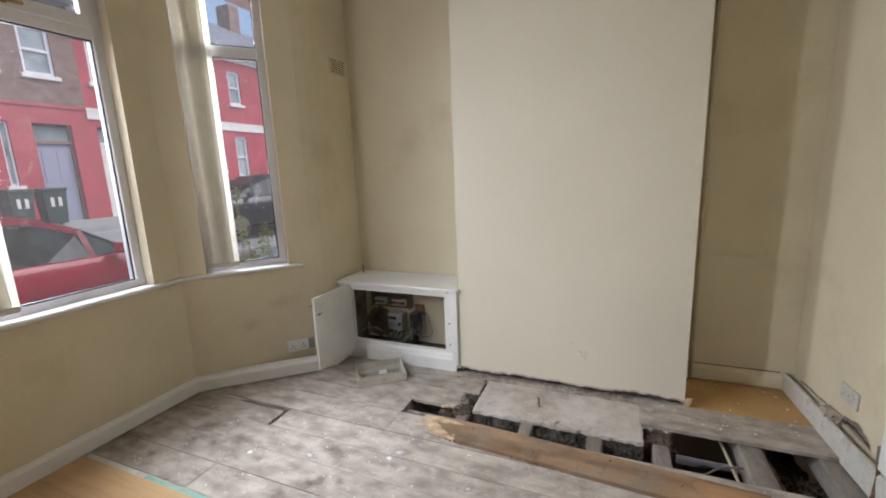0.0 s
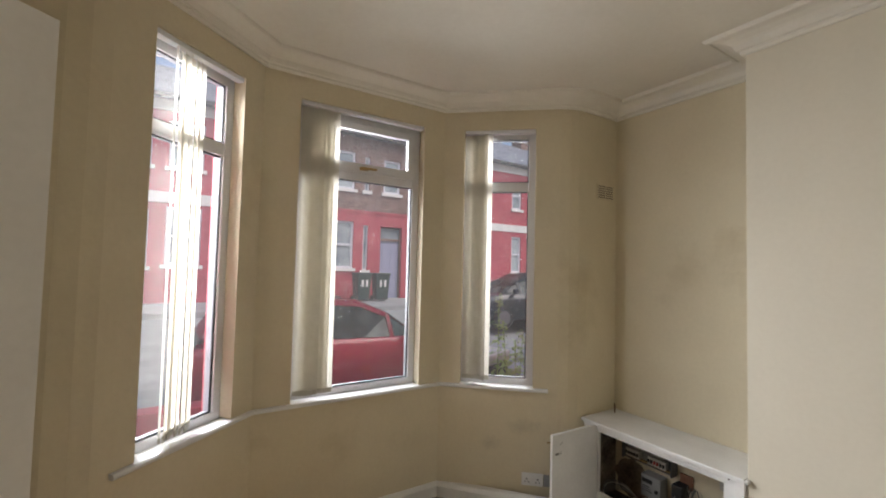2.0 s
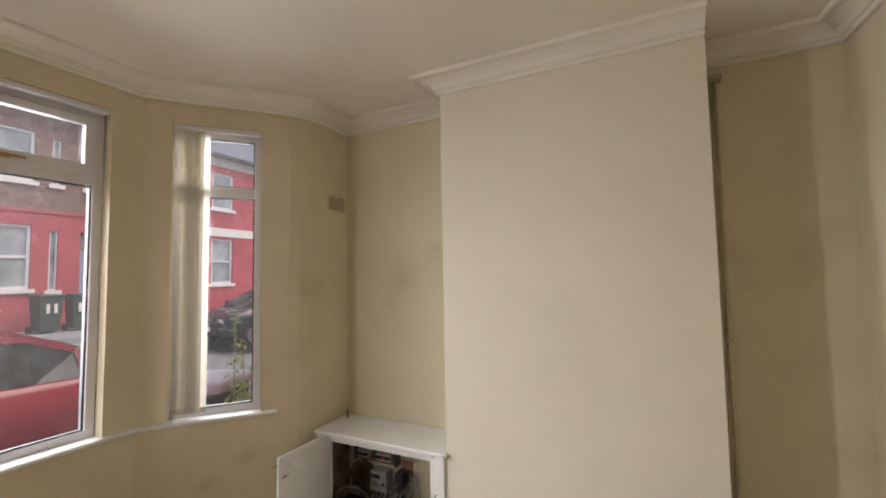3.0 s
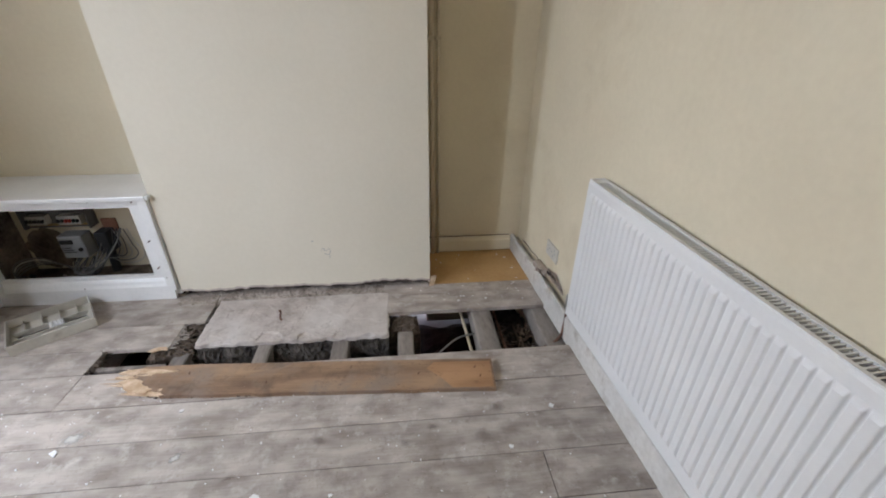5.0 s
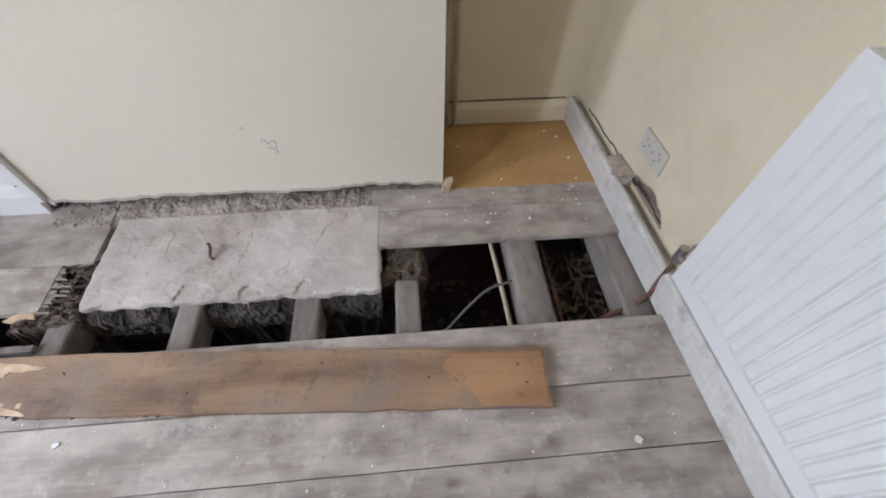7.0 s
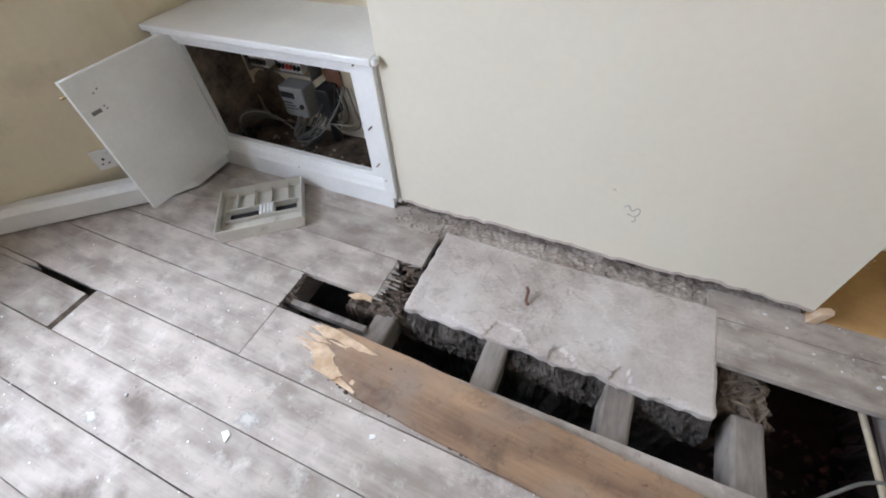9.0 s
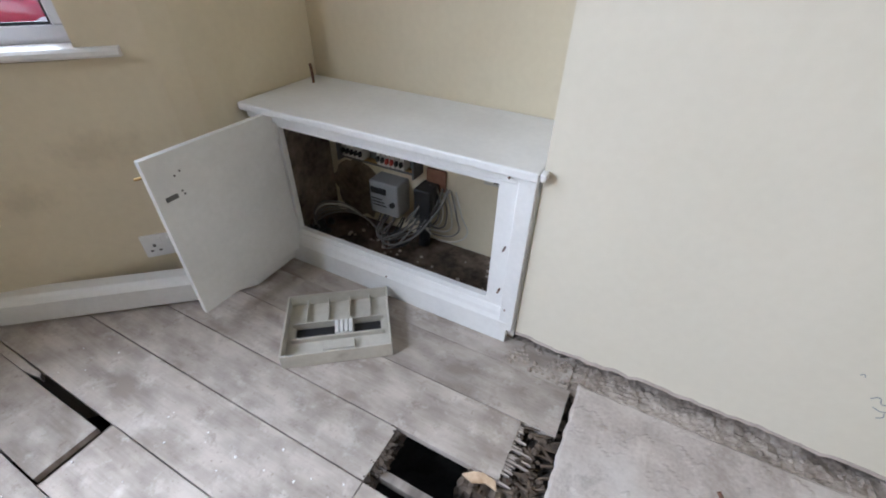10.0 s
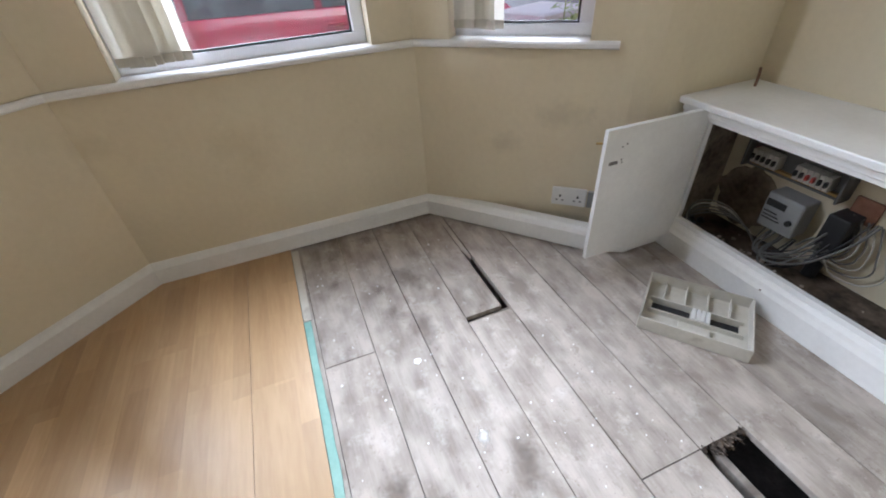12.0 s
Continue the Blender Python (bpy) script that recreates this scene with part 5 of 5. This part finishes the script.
def house(y0, y1, door_y, win_y, slit_y, door_mat, brown, band, sw=0.09):
    """A two-storey terraced house over the road."""
    h = thing("terraced_house", "red painted brick terraced house with white sash windows" if not brown else "red brick terraced house with bare brown upper brickwork", "house", "houses over the road")
    g = 0.45
    wins = [(win_y - 0.42, win_y + 0.42, 1.5, 3.1), (win_y - 0.42, win_y + 0.42, 4.2, 5.5), (door_y - 0.35, door_y + 0.3, 4.2, 5.4)]
    slits = [(slit_y - sw, slit_y + sw, 1.45, 3.0), (slit_y - sw, slit_y + sw, 4.2, 5.4)]
    dr = (door_y - 0.42, door_y + 0.42, g, 3.0)
    bm = nb()
    holed(bm, y0, y1, g - 1, 3.42, [wins[0], slits[0], dr], HX - 0.3, HX)
    part("wall", bm, REDW, h)
    bm = nb()
    holed(bm, y0, y1, 3.5, 6.05, wins[1:] + slits[1:], HX - 0.3, HX)
    part("upper_wall", bm, BROWNB if brown else REDW, h, "weathered brown brick" if brown else "")
    bm = nb()
    box(bm, y0 * 0 + HX - 0.3, HX + (0.05 if band else 0.03), y0, y1, 3.42, 3.5 if not band else 3.499)
    part("string_course", bm, WHITEP if band else REDW, h)
    if band:
        bm = nb()
        box(bm, HX, HX + 0.04, y0, y1, 3.2, 3.42)
        part("band", bm, WHITEP, h, "white painted band")
        bm = nb()
        box(bm, HX, HX + 0.05, y0, y1, 5.75, 6.05)
        part("eaves_board", bm, WHITEP, h, "white painted eaves board")
    for i, (a, b, c, d) in enumerate(wins + slits):
        w = new("window")
        w.parent = h
        bm = nb()
        f = 0.07 if b - a > 0.3 else 0.04
        box(bm, HX - 0.14, HX - 0.05, a, a + f, c, d)
        box(bm, HX - 0.14, HX - 0.05, b - f, b, c, d)
        box(bm, HX - 0.14, HX - 0.05, a + f, b - f, c, c + f)
        box(bm, HX - 0.14, HX - 0.05, a + f, b - f, d - f, d)
        if f > 0.05:
            box(bm, HX - 0.12, HX - 0.04, a + f, b - f, (c + d) / 2 - 0.03, (c + d) / 2 + 0.03)
        part("frame", bm, UPVC, w)
        bm = nb()
        box(bm, HX - 0.11, HX - 0.1, a + f, b - f, c + f, d - f)
        part("pane", bm, PANE, w)
        bm = nb()
        box(bm, HX - 0.02, HX + 0.07, a - 0.08, b + 0.08, c - 0.1, c)
        part("sill", bm, WHITEP, w)
    bm = nb()
    box(bm, HX - 0.22, HX - 0.16, dr[0] + 0.05, dr[1] - 0.05, g, 2.5)
    dd = part("door", bm, door_mat, h, "painted front door")
    for za, zb in ((0.65, 1.3), (1.5, 2.35)):
        for ya in (dr[0] + 0.13, door_y + 0.04):
            bm = nb()
            box(bm, HX - 0.161, HX - 0.15, ya, ya + 0.25, za, zb)
            part("panel", bm, door_mat, dd, bevel=0.01)
    bm = nb()
    box(bm, HX - 0.2, HX - 0.15, dr[0] + 0.05, dr[1] - 0.05, 2.58, 2.95)
    part("fanlight", bm, PANE, h)
    bm = nb()
    box(bm, HX - 0.22, HX - 0.1, dr[0], dr[0] + 0.05, g, 3.0)
    box(bm, HX - 0.22, HX - 0.1, dr[1] - 0.05, dr[1], g, 3.0)
    box(bm, HX - 0.22, HX - 0.1, dr[0] + 0.05, dr[1] - 0.05, 2.5, 2.58)
    part("door_frame", bm, UPVC if door_mat is not BLUED else BROWNB, h)
    bm = nb()
    prof = [(HX + 0.25, 6.05), (HX + 0.25, 6.15), (HX - 4.2, 8.6), (HX - 8.5, 6.1), (HX - 8.5, 6.0)]
    a = [bm.verts.new((x, y0, z)) for x, z in prof]
    b = [bm.verts.new((x, y1, z)) for x, z in prof]
    bm.faces.new(a)
    bm.faces.new(b[::-1])
    for i in range(5):
        bm.faces.new((a[i], b[i], b[(i + 1) % 5], a[(i + 1) % 5]))
    bmesh.ops.recalc_face_normals(bm, faces=bm.faces[:])
    roof = part("roof", bm, SLATE, h)
    bm = nb()
    box(bm, HX - 4.6, HX - 3.8, y1 - 0.6, y1 - 0.02, 7.9, 9.6)
    part("chimney", bm, BROWNB, roof)
    bm = nb()
    box(bm, HX + 0.25, HX + 0.37, y0, y1, 6.02, 6.12)
    part("gutter", bm, BLACK, roof)
    bm = nb()
    box(bm, HX - 8.0, HX - 0.3, y0, y0 + 0.2, g - 1, 6.02)
    box(bm, HX - 8.0, HX - 7.8, y0 + 0.2, y1, g - 1, 6.02)
    part("side_wall", bm, BROWNB, h)


house(-7.4, -2.45, -6.6, -4.9, -5.75, BLUED, False, True)
house(-2.45, 2.45, -1.75, 0.15, -0.75, BLUED, False, True)
house(2.45, 7.33, 6.5, 4.66, 5.52, BLUED, True, False)
house(7.33, 12.0, 7.95, 10.3, 9.2, WHITEP, False, True)
house(12.0, 16.8, 15.9, 14.4, 12.5, WHITEP, False, True, 0.27)
house(16.8, 21.6, 17.5, 20.0, 18.9, BLUED, False, True)
house(21.6, 26.4, 25.6, 23.4, 24.4, WHITEP, True, False)


def wheelie_bin(m):
    b = thing("wheelie_bin", "dark green wheelie bin with white painted number", "bin", "bins over the road", m)
    bm = nb()
    v = box(bm, -0.28, 0.28, -0.27, 0.27, 0.08, 0.98)
    for q in v[:4]:
        q.co.x *= 0.8
        q.co.y *= 0.82
    part("body", bm, BIND, b, bevel=0.02)
    bm = nb()
    box(bm, -0.31, 0.33, -0.29, 0.29, 0.98, 1.06)
    part("lid", bm, BIND, b, bevel=0.025)
    for y in (-0.24, 0.24):
        bm = nb()
        cyl(bm, (-0.27, y - 0.03, 0.1), (-0.27, y + 0.03, 0.1), 0.1, 16)
        part("wheel", bm, RUBBER, b)
    bm = nb()
    box(bm, 0.262, 0.29, -0.12, -0.05, 0.55, 0.8)
    box(bm, 0.262, 0.29, 0.05, 0.12, 0.55, 0.8)
    part("number", bm, WHITEP, b, "white painted number strokes")


wheelie_bin(pose(-12.9, 5.12, 0.44, 0, 0, 4) @ Matrix.Scale(0.88, 4))
wheelie_bin(pose(-12.85, 5.76, 0.44, 0, 0, -3) @ Matrix.Scale(0.88, 4))


def car(m, paint, label):
    """A small hatchback: front towards local +y, centred, wheels on z = 0."""
    c = thing("parked_car", label, "car", "parked cars", m)
    # stations: y, belt half width, sill z, belt z, roof z, roof half width
    st = ((-1.95, 0.62, 0.42, 0.72, 0.72, 0.5), (-1.88, 0.78, 0.28, 0.92, 0.93, 0.6), (-1.6, 0.84, 0.22, 0.97, 1.38, 0.56), (-1.1, 0.86, 0.2, 0.96, 1.48, 0.60), (-0.4, 0.86, 0.2, 0.95, 1.51, 0.61),
          (0.2, 0.86, 0.2, 0.94, 1.46, 0.60), (0.65, 0.86, 0.2, 0.93, 1.28, 0.60), (1.15, 0.85, 0.2, 0.92, 0.97, 0.66), (1.6, 0.80, 0.24, 0.84, 0.86, 0.62), (1.85, 0.72, 0.3, 0.70, 0.71, 0.55), (1.95, 0.6, 0.4, 0.6, 0.6, 0.48))
    bm = nb()
    rings = []
    for y, w, s, b, r, rw in st:
        ring = [(w * 0.9, s), (w, s + 0.12), (w, (s + b) / 2 + 0.05), (w * 0.985, b), (w * 0.93, b + 0.01)]
        ring = ring + [(-x, z) for x, z in ring[::-1]]
        rings.append([bm.verts.new((x, y, z)) for x, z in ring])
    k = len(rings[0])
    for p, q in zip(rings, rings[1:]):
        for i in range(k):
            bm.faces.new((p[i], p[(i + 1) % k], q[(i + 1) % k], q[i]))
    bm.faces.new(rings[0][::-1])
    bm.faces.new(rings[-1])
    bmesh.ops.recalc_face_normals(bm, faces=bm.faces[:])
    part("body", bm, paint, c, smooth=True)
    gs = st[1:8]
    bm = nb()
    rr = []
    for y, w, s, b, r, rw in gs:
        rr.append([bm.verts.new((sx * q, y, r + dz)) for sx, q, dz in ((1, rw + 0.02, -0.085), (1, rw, -0.03), (1, rw * 0.8, 0.005), (-1, rw * 0.8, 0.005), (-1, rw, -0.03), (-1, rw + 0.02, -0.085))])
    for p, q in zip(rr[1:-2], rr[2:-1]):
        for i in range(5):
            bm.faces.new((p[i], q[i], q[i + 1], p[i + 1]))
    bmesh.ops.solidify(bm, geom=bm.faces[:], thickness=0.03)
    bmesh.ops.recalc_face_normals(bm, faces=bm.faces[:])
    part("roof", bm, paint, c, smooth=True)
    # side windows and screens
    for sx in (1, -1):
        for a, b in ((1, 3), (3, 5), (5, 6)):
            bm = nb()
            col = []
            for i in range(a, b + 1):
                y, w, s, bz, r, rw = gs[i] if i < len(gs) else gs[-1]
                y = y + (0.03 if i == a else -0.03 if i == b else 0)
                col.append((bm.verts.new((sx * w * 0.945, y, bz + 0.012)), bm.verts.new((sx * (rw + 0.003), y, max(bz + 0.02, r - 0.08)))))
            for p, q in zip(col, col[1:]):
                bm.faces.new((p[0], q[0], q[1], p[1]))
            bmesh.ops.solidify(bm, geom=bm.faces[:], thickness=0.01)
            part("side_window", bm, CARGLASS, c)
        for i in (1, 3, 5):
            y, w, s, bz, r, rw = gs[i]
            bm = nb()
            v = [bm.verts.new(p) for p in ((sx * w * 0.95, y - 0.035, bz), (sx * w * 0.95, y + 0.035, bz), (sx * (rw + 0.008), y + 0.03, r - 0.03), (sx * (rw + 0.008), y - 0.03, r - 0.03))]
            bm.faces.new(v)
            bmesh.ops.solidify(bm, geom=bm.faces[:], thickness=0.015)
            part("pillar", bm, paint, c)
        bm = nb()
        box(bm, min(sx * 0.86, sx * 1.0), max(sx * 0.86, sx * 1.0), 0.82, 0.95, 0.95, 1.08)
        part("mirror", bm, paint, c, bevel=0.03)
        bm = nb()
        box(bm, min(sx * 0.862, sx * 0.875), max(sx * 0.862, sx * 0.875), -0.35, -0.17, 0.8, 0.83)
        part("door_handle", bm, paint, c, bevel=0.005)
        for y in (-1.25, 1.2):
            bm = nb()
            cyl(bm, (sx * 0.66, y, 0.3), (sx * 0.87, y, 0.3), 0.3, 24)
            wh = part("wheel", bm, RUBBER, c, "black tyre")
            bm = nb()
            cyl(bm, (sx * 0.865, y, 0.3), (sx * 0.878, y, 0.3), 0.19, 20)
            part("rim", bm, STEEL, wh)
        bm = nb()
        box(bm, min(sx * 0.45, sx * 0.68), max(sx * 0.45, sx * 0.68), 1.80, 1.9, 0.6, 0.7)
        part("headlight", bm, LAMPG, c, bevel=0.03)
        bm = nb()
        box(bm, min(sx * 0.6, sx * 0.76), max(sx * 0.6, sx * 0.76), -1.93, -1.84, 0.62, 0.85)
        part("tail_light", bm, REDP, c, bevel=0.02)
    for a, b, name in ((5, 6, "windscreen"), (0, 1, "rear_window")):
        (ya, wa, sa, ba, ra, rwa), (yb, wb, sb, bb, rb, rwb) = gs[a], gs[b]
        if name == "windscreen":
            v = ((rwa * 0.95, ya, ra - 0.005), (-rwa * 0.95, ya, ra - 0.005), (-wb * 0.88, yb, bb + 0.01), (wb * 0.88, yb, bb + 0.01))
        else:
            v = ((rwb * 0.95, yb, rb - 0.01), (-rwb * 0.95, yb, rb - 0.01), (-wa * 0.85, ya, ba + 0.01), (wa * 0.85, ya, ba + 0.01))
        bm = nb()
        bm.faces.new([bm.verts.new(p) for p in v])
        bmesh.ops.solidify(bm, geom=bm.faces[:], thickness=0.012)
        part(name, bm, CARGLASS, c)
    bm = nb()
    box(bm, -0.26, 0.26, 1.93, 1.965, 0.42, 0.53)
    part("number_plate", bm, WHITEP, c)


car(pose(-6.5, 2.15, -0.35, 0, 0, 0), CARRED, "bright red small hatchback parked at the kerb")
car(pose(-9.3, 8.8, 0.0, 0, 0, 172), CARDARK, "dark blue car parked facing along the street")

# weeds in the front yard
rnd = random.Random(12)
for n, (x, y, hgt) in enumerate(((-3.9, 3.32, 1.62), (-3.75, 3.5, 1.2), (-3.6, 3.35, 1.15), (-4.0, 3.62, 1.3), (-3.7, 3.62, 1.0), (-3.55, 3.18, 0.95))):
    weed = thing("weed", "tall yellow-green weed growing in the front yard", "plant", "front yard weeds")
    bm = nb()
    top = Vector((x + rnd.uniform(-0.08, 0.08), y + rnd.uniform(-0.08, 0.08), -0.3 + hgt))
    base = Vector((x, y, -0.3))
    cyl(bm, base, top, 0.008, 6, 0.003)
    part("stem", bm, LEAF, weed)
    bm = nb()
    for i in range(110):
        f = rnd.uniform(0.15, 1.0)
        p = base.lerp(top, f)
        a, ln = rnd.uniform(0, 6.28), rnd.uniform(0.06, 0.17) * (1.25 - 0.6 * f)
        d = Vector((math.cos(a), math.sin(a), rnd.uniform(-0.2, 0.6))).normalized()
        s = Vector((-d.y, d.x, 0)).normalized() * ln * 0.18
        q = p + d * ln * 0.5 + Vector((0, 0, 0.01))
        bm.faces.new([bm.verts.new(c) for c in (p, q + s, p + d * ln - Vector((0, 0, ln * 0.25)), q - s)])
    part("leaves", bm, LEAF, weed)["kind"] = "stuff"
# crate by the bay
crate = thing("storage_box", "black storage box with a white lid in the yard", "box", at=pose(-4.45, 3.5, -0.3, 0, 0, 20))
bm = nb()
box(bm, -0.25, 0.25, -0.3, 0.3, 0.0, 0.72)
part("body", bm, BLACK, crate, bevel=0.02)
bm = nb()
box(bm, -0.28, 0.28, -0.33, 0.33, 0.72, 0.86)
part("lid", bm, WHITEP, crate, bevel=0.04)
# low yard wall to the neighbour and the near kerb
bm = nb()
box(bm, -4.55, -4.35, -3.0, 1.0, -0.3, 0.35)
tagged(link("yard_wall", bm, REDW, bevel=0.01), "low red painted front yard wall", "wall", kind="structure")
# the neighbouring house's bay, close beside the window
bm = nb()
box(bm, -3.3, -2.4, -3.2, -1.55, -0.6, 6.0)
tagged(link("wall_neighbour_bay", bm, REDW), "red painted brick of the neighbouring bay", "wall", kind="structure")
# house's own outer wall above and roof line
bm = nb()
box(bm, -2.45, -2.28, 2.9, 14.0, -0.6, 6.0)
box(bm, -2.45, -2.28, -12.0, -3.2, -0.6, 6.0)
tagged(link("wall_terrace", bm, REDW), "red brick front wall of the terrace", "wall", kind="structure")
